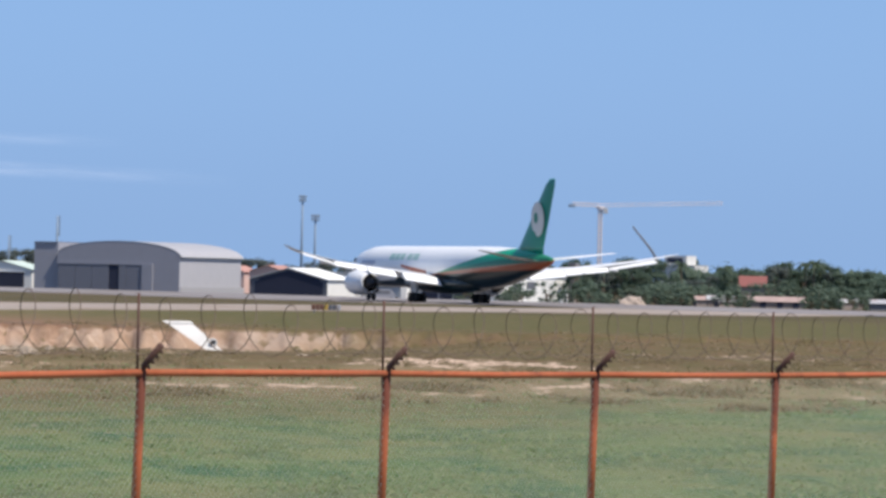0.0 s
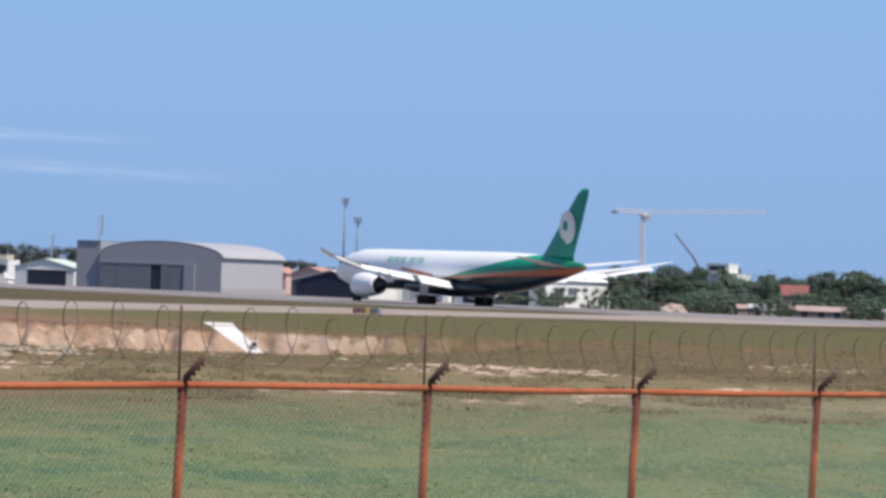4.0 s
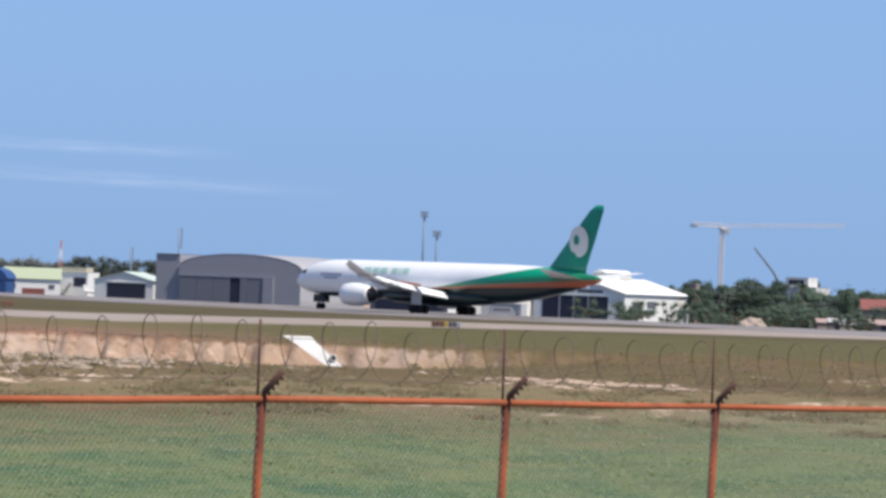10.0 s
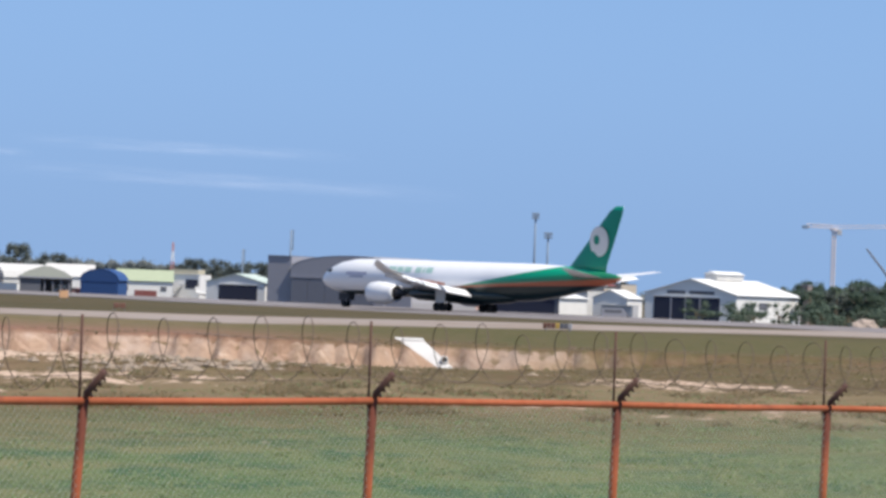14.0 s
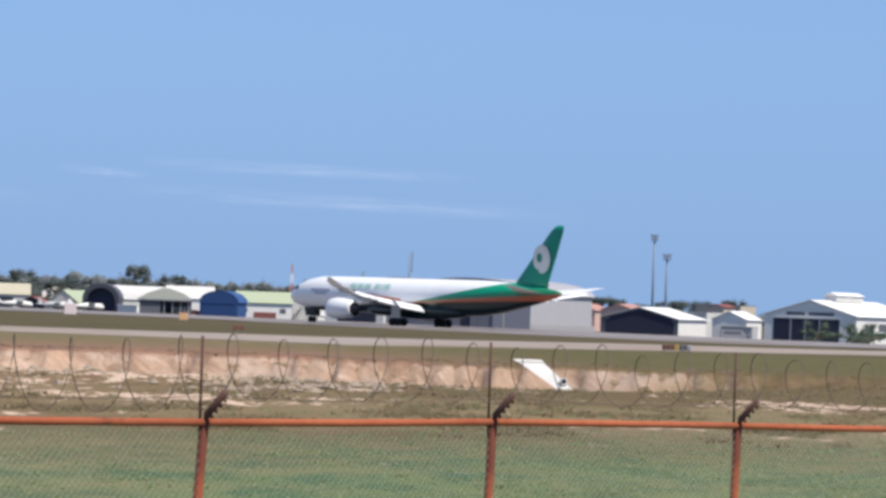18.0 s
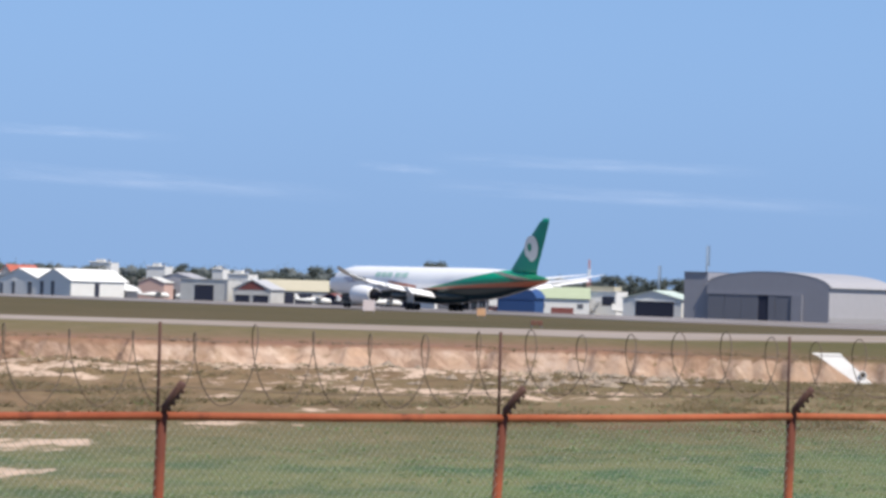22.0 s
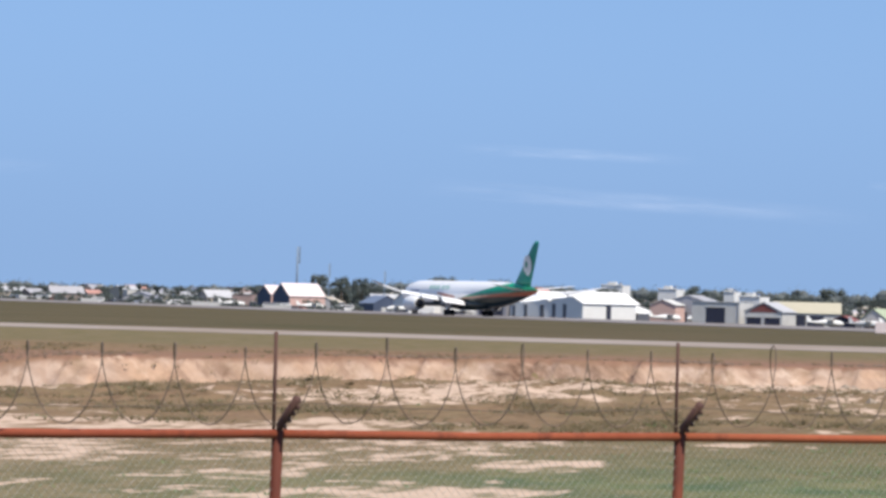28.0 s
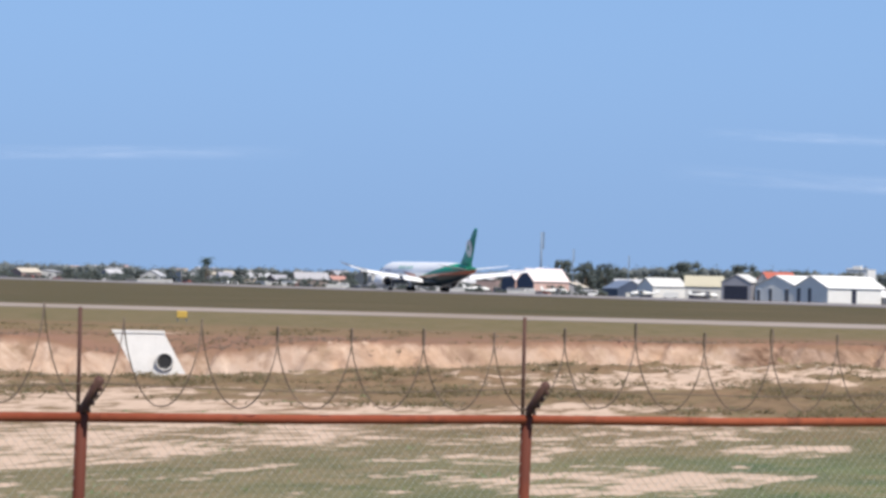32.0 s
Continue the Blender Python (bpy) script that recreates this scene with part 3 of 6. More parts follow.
def build_fence():
    rust, worn_shade = rust_material(), rust_material("shaded_post_paint", True)
    dark = paint("dark_rust", (0.085, 0.036, 0.026), 0.8, scale=3)
    fence = empty("perimeter_fence", Matrix(), "rusty orange pipe fence with chain link and razor wire", "fence")
    for k in range(K0, K1 + 1):
        bm = tube(B(), [fence_point(k, 0, -1.29) - Vector((LEAN.get(k, 0.028), 0, 0)), fence_point(k, 0, 0.02)], 0.032, 12)
        p = part("post", bm, worn_shade, fence, smooth=True)
        arm = tube(B(), [fence_point(k, 0, -0.02), fence_point(k, 0.02, 0.05), fence_point(k, 0.17, 0.2)], 0.025, 8)
        for i in range(4):      # notches that hold the strands
            o = 0.04 + 0.037 * i
            tube(arm, [fence_point(k, o, o + 0.03), fence_point(k, o + 0.028, o - 0.008)], 0.011, 5)
        part("arm", arm, dark, p, "short slanted barbed-wire arm", True)
        part("rod", tube(B(), [fence_point(k, -0.04, -0.1), fence_point(k, -0.04, 0.56)], 0.0105, 6), dark, p, "thin dark upright rod", True)
    for k in range(K0, K1):
        part("top_rail", tube(B(), [fence_point(k), fence_point(k + 0.5, 0, random.uniform(-0.012, 0.004)), fence_point(k + 1)], 0.0265, 10), rust, fence, smooth=True)
        part("bottom_rail", tube(B(), [fence_point(k, 0, -1.19), fence_point(k + 1, 0, -1.19)], 0.016, 8), dark, fence, "dark rusted bottom rail", smooth=True)
    wire = paint("razor_wire", (0.15, 0.105, 0.075), 0.65, 0.2, scale=4)
    for k in range(K0, K1):
        pts = []
        loops, n = 6, 132
        for i in range(n + 1):
            turn = loops * i / n
            u = turn % 1.0
            q = k + (turn + 0.85 * math.sin(2 * math.pi * u) / (2 * math.pi)) / loops
            j = math.floor(k * loops + turn + 1e-6)
            wob = noise.noise((j * 1.7, 0.3, 0)) + 0.6 * noise.noise((q * 2.3, 5.3, 0))
            r = 0.2 + 0.028 * wob + (0.02 if q < 0 else 0)
            a = 2 * math.pi * u
            e = r * math.sin(a) * ((0.42 if q < 0 else 0.8) + 0.5 * noise.noise((j * 2.9, 3.1, 0)))
            p = fence_point(q, 0, 0.35 - (0.05 if q < 0 else 0.0) + 0.05 * wob - r * math.cos(a) * (1.1 if math.cos(a) > 0 else 1.0))
            p.x += TILT.x * e
            p.y += TILT.y * e
            pts.append(p)
        part("razor_wire_coil", tube(B(), pts, 0.004, 4), wire, fence, "rusty coil of razor wire")
        part("barbed_strand", tube(B(), [fence_point(k + i / 8, 0.15, 0.18 - 0.035 * math.sin(math.pi * i / 8)) for i in range(9)], 0.003, 4), wire, fence)
        # chain link between the rails, one mesh a bay
        v, f = [], []
        bay, low, high, step = 3.0, -1.18, -0.03, 0.06
        for lean in (-1, 1):
            c = -1.1
            while c < bay + 1.1:
                x0, x1 = (c, c + (high - low)) if lean > 0 else (c + (high - low), c)
                z0, z1 = low, high
                if min(x0, x1) < bay and max(x0, x1) > 0:
                    g = (z1 - z0) / (x1 - x0)
                    xa, xb = max(0, min(x0, x1)), min(bay, max(x0, x1))
                    pa, pb = fence_point(k + xa / bay, 0, z0 + g * (xa - x0)), fence_point(k + xb / bay, 0, z0 + g * (xb - x0))
                    b0 = len(v)
                    for q in (pa, pb):
                        for dx, dz in ((0.0012, 0), (-0.0006, 0.001), (-0.0006, -0.001)):
                            v.append((q.x + OUT.x * dx, q.y + OUT.y * dx, q.z + dz))
                    f += [(b0, b0 + 1, b0 + 4, b0 + 3), (b0 + 1, b0 + 2, b0 + 5, b0 + 4), (b0 + 2, b0, b0 + 3, b0 + 5)]
                c += step
        net = new("chain_link", mesh("chain_link", v, f, NET))
        net.parent = fence
        tagged(net, "galvanised chain-link mesh", kind="stuff")
    wall = B()
    a, b = fence_point(K0 - 0.2), fence_point(K1 + 0.2)
    c = [(a, 0.1), (b, 0.1), (b, -0.1), (a, -0.1)]
    lo = [wall.verts.new((q.x + OUT.x * o, q.y + OUT.y * o, -0.3)) for q, o in c]
    hi = [wall.verts.new((q.x + OUT.x * o, q.y + OUT.y * o, q.z - 1.235)) for q, o in c]
    wall.faces.new(hi)
    wall.faces.new(lo[::-1])
    for i in range(4):
        wall.faces.new((lo[i], lo[(i + 1) % 4], hi[(i + 1) % 4], hi[i]))
    m, t, bs = nodes("stained_whitewash")
    at = t.nodes.new("ShaderNodeNewGeometry").outputs["Position"]
    mp = t.nodes.new("ShaderNodeMapping")
    mp.inputs["Scale"].default_value = (9, 9, 0.7)
    t.links.new(at, mp.inputs[0])
    st = noise_at(t, 1.0, 4, 0.6, mp.outputs[0])
    t.links.new(ramp(t, st, [(0.38, (0.05, 0.045, 0.04)), (0.5, (0.75, 0.74, 0.72))]), bs.inputs["Base Color"])
    bs.inputs["Roughness"].default_value = 0.9
    tagged(part("wall_perimeter", wall, m), "whitewashed concrete wall with black rain streaks", "wall", kind="structure")


# --- sheds and hangars ---
SKEW = 25.0


def at_bearing(az, d, turn=0.0, z=LOW):
    a = radians(az)
    return pose(-math.sin(a) * d, math.cos(a) * d, z, 0, 0, az - SKEW + turn)


def shed(name, az, d, w, l, eave, peak, roof="gable", walls=WHITE, top=ROOFGREY, front=None, door=None, doormat=SHADE, label="", category="hangar", turn=0.0):
    """A hall whose front corner stands at the bearing; x runs along the front to that corner, y into depth."""
    ob = empty(name, at_bearing(az, d, turn), label or "weathered metal hangar by the runway", category, "sheds along the runway")
    if roof == "arch":
        n = 14
        line = [(-w / 2 + w / 2 * math.cos(math.pi * i / n), eave + (peak - eave) * math.sin(math.pi * i / n)) for i in range(n + 1)]
    elif roof == "flat":
        line = [(0, peak), (-w, peak)]
    else:
        line = [(0, eave), (-w / 2, peak), (-w, eave)]
    body = [(-w, 0), (0, 0)] + line
    part("shell", prism(B(), body, 0.15, l), walls, ob)
    if front:
        part("front_wall", prism(B(), body, 0, 0.15), front, ob)
    else:
        part("front_wall", prism(B(), body, 0, 0.15), walls, ob)
    up = [(x * 1.02 + w * 0.01, z + 0.12) for x, z in line]
    if roof != "flat":
        up[0] = (up[0][0] + 0.3, up[0][1] - 0.1)
        up[-1] = (up[-1][0] - 0.3, up[-1][1] - 0.1)
    under = [(x, z + 0.02) for x, z in line]
    part("roof", prism(B(), up + under[::-1], -0.04 if roof == "arch" else -0.25, l + 0.25), top, ob)
    for a, b, h in door or ():
        part("door", box(B(), -w * (1 - a), -w * (1 - b), -0.06, 0.1, 0, h), doormat, ob)
        part("lintel", box(B(), -w * (1 - a) - 0.15, -w * (1 - b) + 0.15, -0.14, 0.0, h, h + 0.25), walls, ob)
    return ob


def house_windows(ob, w, l, eave, rng):
    """Small dark windows in the front and the near side of a house."""
    top = min(eave - 0.3, 2.5)
    for k in (0.14, 0.74):
        if rng.random() < 0.8:
            part("window", box(B(), -w * (k + 0.12), -w * k, -0.05, 0.1, top - 1.1, top), DOORGREY, ob)
    for k in (0.2, 0.6):
        if rng.random() < 0.7:
            part("window", box(B(), -0.1, 0.05, l * k, l * k + 1.3, top - 1.1, top), DOORGREY, ob)


def pavilion():
    """An open hall under a hipped roof: closed at one end, posts along the rest."""
    a = radians(5.66)
    d, w, dep, eave, ridge = 955, 11.6, 9.0, 3.7, 6.3
    ob = empty("pavilion", pose(-math.sin(a) * d, math.cos(a) * d, LOW, 0, 0, 5.66 - 4), "open pavilion with a grey-green hipped roof and dark interior", "pavilion")
    bm = B()
    rings = []
    for z, i, j in ((eave, -0.5, -0.5), (eave + 1.5, 1.9, 1.6), (ridge - 0.3, 4.2, 2.8), (ridge, 5.0, 3.6)):
        rings.append([bm.verts.new(q) for q in ((-w + i, j, z), (-i, j, z), (-i, dep - j, z), (-w + i, dep - j, z))])
    loft(bm, rings)
    part("roof", bm, OLIVE, ob, "grey-green hipped roof")
    part("fascia", box(B(), -w - 0.5, 0.5, -0.56, -0.44, eave - 0.3, eave + 0.05), GREY, ob)
    part("closed_bay", box(B(), -w, -w * 0.58, 0.0, dep - 0.5, 0, eave), DOORGREY, ob)
    part("back_wall", box(B(), -w * 0.58, 0, dep - 0.7, dep - 0.5, 0, eave), DOORGREY, ob)
    for i in range(4):
        x = -w * 0.5 + i * w * 0.165
        part("post", box(B(), x - 0.12, x + 0.12, 0.0, 0.24, 0, eave), GREY, ob)
    part("counter", box(B(), -w * 0.3, -0.4, 1.5, 2.2, 0, 1.0), BROWN, ob)


# --- the airliner ---
def livery():
    m, t, b = nodes("airliner_paint")
    o = t.nodes.new("ShaderNodeTexCoord").outputs["Object"]
    s = t.nodes.new("ShaderNodeSeparateXYZ")
    t.links.new(o, s.inputs[0])
    x, z = s.outputs[0], calc(t, "ADD", s.outputs[2], SQUAT)

    def below(x0, z0, x1, z1, soft=0.08):
        """1 under the line through two points of the side view."""
        k = (z1 - z0) / (x1 - x0)
        d = calc(t, "SUBTRACT", calc(t, "ADD", calc(t, "MULTIPLY", calc(t, "SUBTRACT", x, x0), k), z0), z)
        n = calc(t, "ADD", calc(t, "DIVIDE", d, soft * 2), 0.5)
        n.node.use_clamp = True
        return n

    col = mixed(t, noise_at(t, 0.6, 3, 0.5, o), (0.86, 0.86, 0.85), (0.8, 0.8, 0.8))
    green = mixed(t, below(-2, 4.6, -34, 7.8), (0.0, 0.3, 0.16), (0.015, 0.19, 0.09))
    col = mixed(t, below(0.5, 4.2, -23.0, 8.2), col, green)
    orange = (0.45, 0.12, 0.055)
    belt = calc(t, "MULTIPLY", below(2, 4.3, -34, 6.5), 1.0)
    fwd = calc(t, "MULTIPLY", below(11, 5.75, 2, 4.9), calc(t, "SUBTRACT", 1.0, below(11, 5.4, 2, 4.0)))
    front = calc(t, "LESS_THAN", x, 11.0)
    rear = calc(t, "LESS_THAN", x, 2.0)
    col = mixed(t, calc(t, "MULTIPLY", calc(t, "MULTIPLY", fwd, front), calc(t, "SUBTRACT", 1.0, rear)), col, orange)
    col = mixed(t, calc(t, "MULTIPLY", belt, rear), col, orange)
    # dark green belly aft; ahead it paints the shade under wing and nose
    dark = calc(t, "MAXIMUM", calc(t, "MULTIPLY", below(12, 3.9, -34, 5.4), calc(t, "LESS_THAN", x, 14.0)), calc(t, "MULTIPLY", below(30, 3.05, 12, 3.5), calc(t, "LESS_THAN", x, 29.0)))
    col = mixed(t, dark, col, (0.008, 0.024, 0.026))
    t.links.new(col, b.inputs["Base Color"])
    b.inputs["Roughness"].default_value = 0.28
    return m


# stations of the fuselage: forward of the main wheels, middle height, half width, half height
SQUAT = 0.45   # how far the hull sits below its drawn line
HULL = [(34.1, 4.75, 0.1, 0.1), (33.7, 4.8, 0.7, 0.65), (32.8, 4.88, 1.3, 1.25), (31.2, 5.08, 1.95, 1.92), (29.0, 5.28, 2.45, 2.5), (25.6, 5.4, 2.83, 2.9), (21.5, 5.4, 2.88, 2.97),
        (-12.4, 5.4, 2.88, 2.97), (-16.4, 5.48, 2.8, 2.86), (-21.4, 5.75, 2.38, 2.45), (-26.4, 6.1, 1.68, 1.8), (-30.2, 6.32, 1.0, 1.15), (-33.1, 6.45, 0.45, 0.6), (-34.2, 6.48, 0.15, 0.25)]


def wing_section(p, chord, thick, twist=0.0, n=10):
    """Points round an airfoil whose nose stands at p."""
    out = []
    for i in range(2 * n):
        a = math.pi * i / n
        u = 0.5 * (1 - math.cos(a))
        h = thick * chord * 1.9 * (math.sqrt(u) * 0.6 - u * 0.35 - u * u * 0.25) * (1 if i < n else -0.65)
        out.append(Vector((p[0] - u * chord, p[1], p[2] + h - u * chord * twist)))
    return out


def prism_y(ends, side, c):
    """A thin panel between two points (y, x, z) of the trailing edge, hanging c metres behind it."""
    bm = B()
    loft(bm, [[bm.verts.new(q) for q in ((x + 0.3, side * y, z + 0.12), (x - c, side * y, z - 0.32 * c), (x - c, side * y, z - 0.32 * c - 0.08), (x + 0.25, side * y, z - 0.12))] for y, x, z in ends])
    return bm


def surface(sections, mat, name, parent, label=""):
    bm = B()
    loft(bm, [[bm.verts.new(v) for v in s] for s in sections])
    return part(name, bm, mat, parent, label, True)


def build_airliner():
    body = livery()
    white = paint("airliner_white", (0.8, 0.8, 0.79), 0.3, wear=0.06)
    alloy = paint("wing_grey", (0.74, 0.74, 0.74), 0.35, wear=0.08)
    metal = paint("bare_lip", (0.6, 0.6, 0.6), 0.25, 0.9)
    fin_green = paint("fin_green", (0.0, 0.24, 0.15), 0.3, wear=0.08)
    dark = paint("dark_metal", (0.03, 0.03, 0.035), 0.5, 0.3)
    tyre = paint("tyre", (0.02, 0.02, 0.02), 0.9)
    ob = empty("airliner", Matrix(), "white twin-engine airliner with green tail rolling along the runway", "airplane")
    bm = B()
    rings = []
    for x, z, a, h in HULL:
        rings.append([bm.verts.new((x, a * math.cos(q), z - SQUAT + h * math.sin(q))) for q in (2 * math.pi * i / 28 for i in range(28))])
    loft(bm, rings)
    hull = part("fuselage", bm, body, ob, "white fuselage with green, orange and dark green sweeps, belly shade painted in", True)
    bm = B()
    rings = [[bm.verts.new((x, a * math.cos(q), 2.6 + h * math.sin(q))) for q in (2 * math.pi * i / 16 for i in range(16))] for x, a, h in ((14, 0.8, 0.3), (10, 2.6, 1.05), (0, 3.1, 1.4), (-9, 2.6, 1.05), (-14, 0.8, 0.3))]
    loft(bm, rings)
    part("belly_fairing", bm, body, ob, smooth=True)
    # cockpit panes
    glass = paint("cockpit_glass", (0.02, 0.025, 0.03), 0.1)
    for s in (-1, 1):
        for x, y, z in ((32.2, 0.5, 6.15), (31.4, 1.2, 6.2), (30.5, 1.7, 6.25)):
            bm = B()
            bmesh.ops.create_uvsphere(bm, u_segments=8, v_segments=6, radius=1, matrix=Matrix.LocRotScale((x, s * y, z - SQUAT), Euler((0, 0.5, 0)), (0.5, 0.35, 0.32)))
            part("cockpit_window", bm, glass, hull, smooth=True)
    mark = paint("mark_slate", (0.4, 0.4, 0.5), 0.35)
    letter = paint("name_green", (0.4, 0.6, 0.52), 0.35)
    # plain green bars where the name stands
    for s in (-1, 1):
        for x0, x1, z0, z1 in ((15.6, 13.9, 6.35, 7.25), (13.6, 12.1, 6.35, 7.25), (11.8, 10.2, 6.35, 7.25), (9.2, 7.8, 6.35, 7.25), (7.5, 7.0, 6.35, 7.25), (6.7, 5.2, 6.35, 7.25), (25.6, 20.6, 5.75, 6.2), (24.6, 21.4, 5.3, 5.6)):
            bm = B()
            v = []
            for x in (x0, x1):
                for z in (z0, (z0 + z1) / 2, z1):
                    h = (z - 5.4) / 2.97
                    v.append(bm.verts.new((x, s * (2.88 * math.sqrt(1 - h * h) + 0.015), z + 0.01 - SQUAT)))
            for i in (0, 1):
                bm.faces.new((v[i], v[i + 1], v[i + 4], v[i + 3]))
            part("name_bar", bm, mark if x0 > 20 else letter, hull, "plain slate bar of a painted mark" if x0 > 20 else "plain green bar of the painted name")
    # wings
    for s in (-1, 1):
        secs = [wing_section(p, c, th) for p, c, th in (((9.6, s * 2.0, 3.4), 12.2, 0.14), ((4.3, s * 9.5, 4.25), 7.6, 0.14), ((-1.6, s * 18, 5.15), 5.0, 0.14), ((-6.6, s * 25.0, 6.3), 3.2, 0.13), ((-9.0, s * 27.8, 6.95), 2.2, 0.1), ((-11.8, s * 29.8, 7.5), 0.6, 0.08))]
        w = surface(secs, alloy, "wing", ob, "light grey swept wing with raked tip")
        for y in (6.5, 12.5, 17.5, 21.5):
            x = 3.4 - y * 0.46
            zz = 3.1 + y * 0.11
            part("flap_fairing", tube(B(), [(x + 1.5, s * y, zz), (x - 1, s * y, zz - 0.25), (x - 3.4, s * y, zz - 0.55)], 0.42, 8, 0.1), white, w, smooth=True)
        # flaps, set for the start: slotted panels that hang behind the trailing edge
        for y0, y1, x0, x1, z0, z1, c in ((3.2, 8.9, -2.4, -2.9, 3.4, 4.05, 2.5), (10.2, 15.0, -3.4, -5.0, 4.2, 4.75, 2.0), (15.2, 20.8, -5.1, -7.1, 4.77, 5.45, 1.6)):
            bm = B()
            rows = []
            for y, x, z in ((y0, x0, z0), (y1, x1, z1)):
                rows.append([bm.verts.new(q) for q in ((x + 0.6, s * y, z + 0.16), (x - c * 0.4, s * y, z + 0.02), (x - c * 0.92, s * y, z - c * 0.36), (x - c * 0.9, s * y, z - c * 0.42), (x - c * 0.35, s * y, z - c * 0.26), (x + 0.5, s * y, z - 0.18))])
            loft(bm, rows)
            part("flap", bm, white, w, "lowered white flap")
        part("aileron", prism_y([(21.0, -7.2, 5.5), (26.8, -10.4, 6.65)], s, 1.3), white, w)
        # engine
        bm = B()
        prof = [(11.1, 1.2), (11.4, 1.42), (11.2, 1.6), (9.9, 1.78), (7.9, 1.75), (5.9, 1.45), (5.3, 1.3), (5.35, 1.18)]
        rings = [[bm.verts.new((x, s * 9.8 + r * math.cos(q), 2.55 + r * math.sin(q))) for q in (2 * math.pi * i / 24 for i in range(24))] for x, r in prof]
        loft(bm, rings, caps=False)
        n = part("nacelle", bm, white, ob, "white engine nacelle with a scalloped tail", True)
        part("fan", tube(B(), [(10.7, s * 9.8, 2.55), (10.3, s * 9.8, 2.55)], 1.25, 20), dark, n)
        part("exhaust_cone", tube(B(), [(6.7, s * 9.8, 2.55), (4.9, s * 9.8, 2.55), (3.1, s * 9.8, 2.6)], 1.25, 16, 0.12), dark, n, smooth=True)
        part("pylon", prism(B(), [(10.2, 4.2), (2.7, 3.7), (-0.6, 4.15), (2.4, 4.6), (5.7, 4.55)], s * 9.8 - 0.22, s * 9.8 + 0.22), white, ob)
        # tailplane
        surface([wing_section(p, c, 0.09) for p, c in (((-25.0, s * 0.8, 6.0), 6.0), ((-31.3, s * 9.9, 7.25), 1.9))], alloy, "tailplane", ob)
        # main gear
        leg = part("main_gear_leg", tube(B(), [(0.2, s * 4.9, 3.4), (0, s * 4.9, 0.75)], 0.22, 10), white, ob, smooth=True)
        part("gear_door", box(B(), -0.9, 1.3, s * 5.35 - 0.05, s * 5.35 + 0.05, 1.3, 3.4, 0.03), white, leg, "white main gear door")
        part("bogie_beam", box(B(), -0.9, 0.9, s * 4.9 - 0.15, s * 4.9 + 0.15, 0.55, 0.8, 0.04), dark, leg)
        for x in (-0.75, 0.75):
            for y in (-0.6, 0.6):
                part("wheel", tube(B(), [(x, s * 4.9 + y - 0.24, 0.67), (x, s * 4.9 + y - 0.18, 0.67), (x, s * 4.9 + y + 0.18, 0.67), (x, s * 4.9 + y + 0.24, 0.67)], 0.67, 18), tyre, leg)
    leg = part("nose_gear_leg", tube(B(), [(28.5, 0, 3.2), (28.5, 0, 0.55)], 0.14, 10), white, ob, smooth=True)
    for y in (-0.4, 0.4):
        part("wheel", tube(B(), [(28.5, y - 0.17, 0.5), (28.5, y + 0.17, 0.5)], 0.5, 18), tyre, leg)
        part("gear_door", box(B(), 27.2, 29.6, y * 1.6 - 0.03, y * 1.6 + 0.03, 1.1, 2.3, 0.02), dark, leg)
    # fin
    fin = [wing_section((0, 0, 0), c, 0.09) for c in (8.6, 7.7, 5.4, 2.9, 1.6)]
    pos = [(-22.4, 6.9), (-23.4, 7.9), (-27.3, 12.0), (-31.3, 16.2), (-32.6, 17.0)]
    bm = B()
    loft(bm, [[bm.verts.new((x + v.x, v.z, z)) for v in sec] for sec, (x, z) in zip(fin, pos)])
    f = part("fin", bm, fin_green, ob, "green tail fin with a pale round emblem", True)
    pale = paint("emblem_white", (0.72, 0.7, 0.66), 0.35)
    for s in (-1, 1):
        bm = B()
        bmesh.ops.create_cone(bm, cap_ends=True, segments=32, radius1=1, radius2=1, depth=0.03, matrix=Matrix.LocRotScale((-29.5, s * 0.27, 11.6), Euler((radians(90 - s * 2.6), 0, 0)), (2.0, 2.3, 1)))
        part("emblem", bm, pale, f, "pale round emblem without lettering")
        bm = B()
        bmesh.ops.create_cone(bm, cap_ends=True, segments=16, radius1=1, radius2=1, depth=0.03, matrix=Matrix.LocRotScale((-29.0, s * 0.31, 11.8), Euler((radians(90 - s * 2.6), 0, 0)), (0.6, 0.75, 1)))
        part("emblem_core", bm, fin_green, f, "small dark green mark in the emblem")
    return ob


# --- motion of the airliner: seconds, place, heading ---
TAKEOFF = [(0, 29.4, 572.4, 110.8), (3, 26.6, 588.0, 117.0), (6, 22.1, 602.0, 123.6), (9, 15.5, 617.4, 129.7), (12, 6.0, 632.6, 133.1), (15, -5.6, 647.6, 133.2), (18, -28.2, 673.5, 133.0),
           (21, -66.8, 721.3, 132.3), (24, -120.4, 790.5, 130.7), (26.5, -174.4, 859.5, 129.6), (29, -236.9, 938.5, 129.1), (32, -323.6, 1051.0, 128.7)]


def motions():
    walk(airliner, [(t, pose(x, y, RUNZ + 0.08, 0, 0, h)) for t, x, y, h in TAKEOFF])


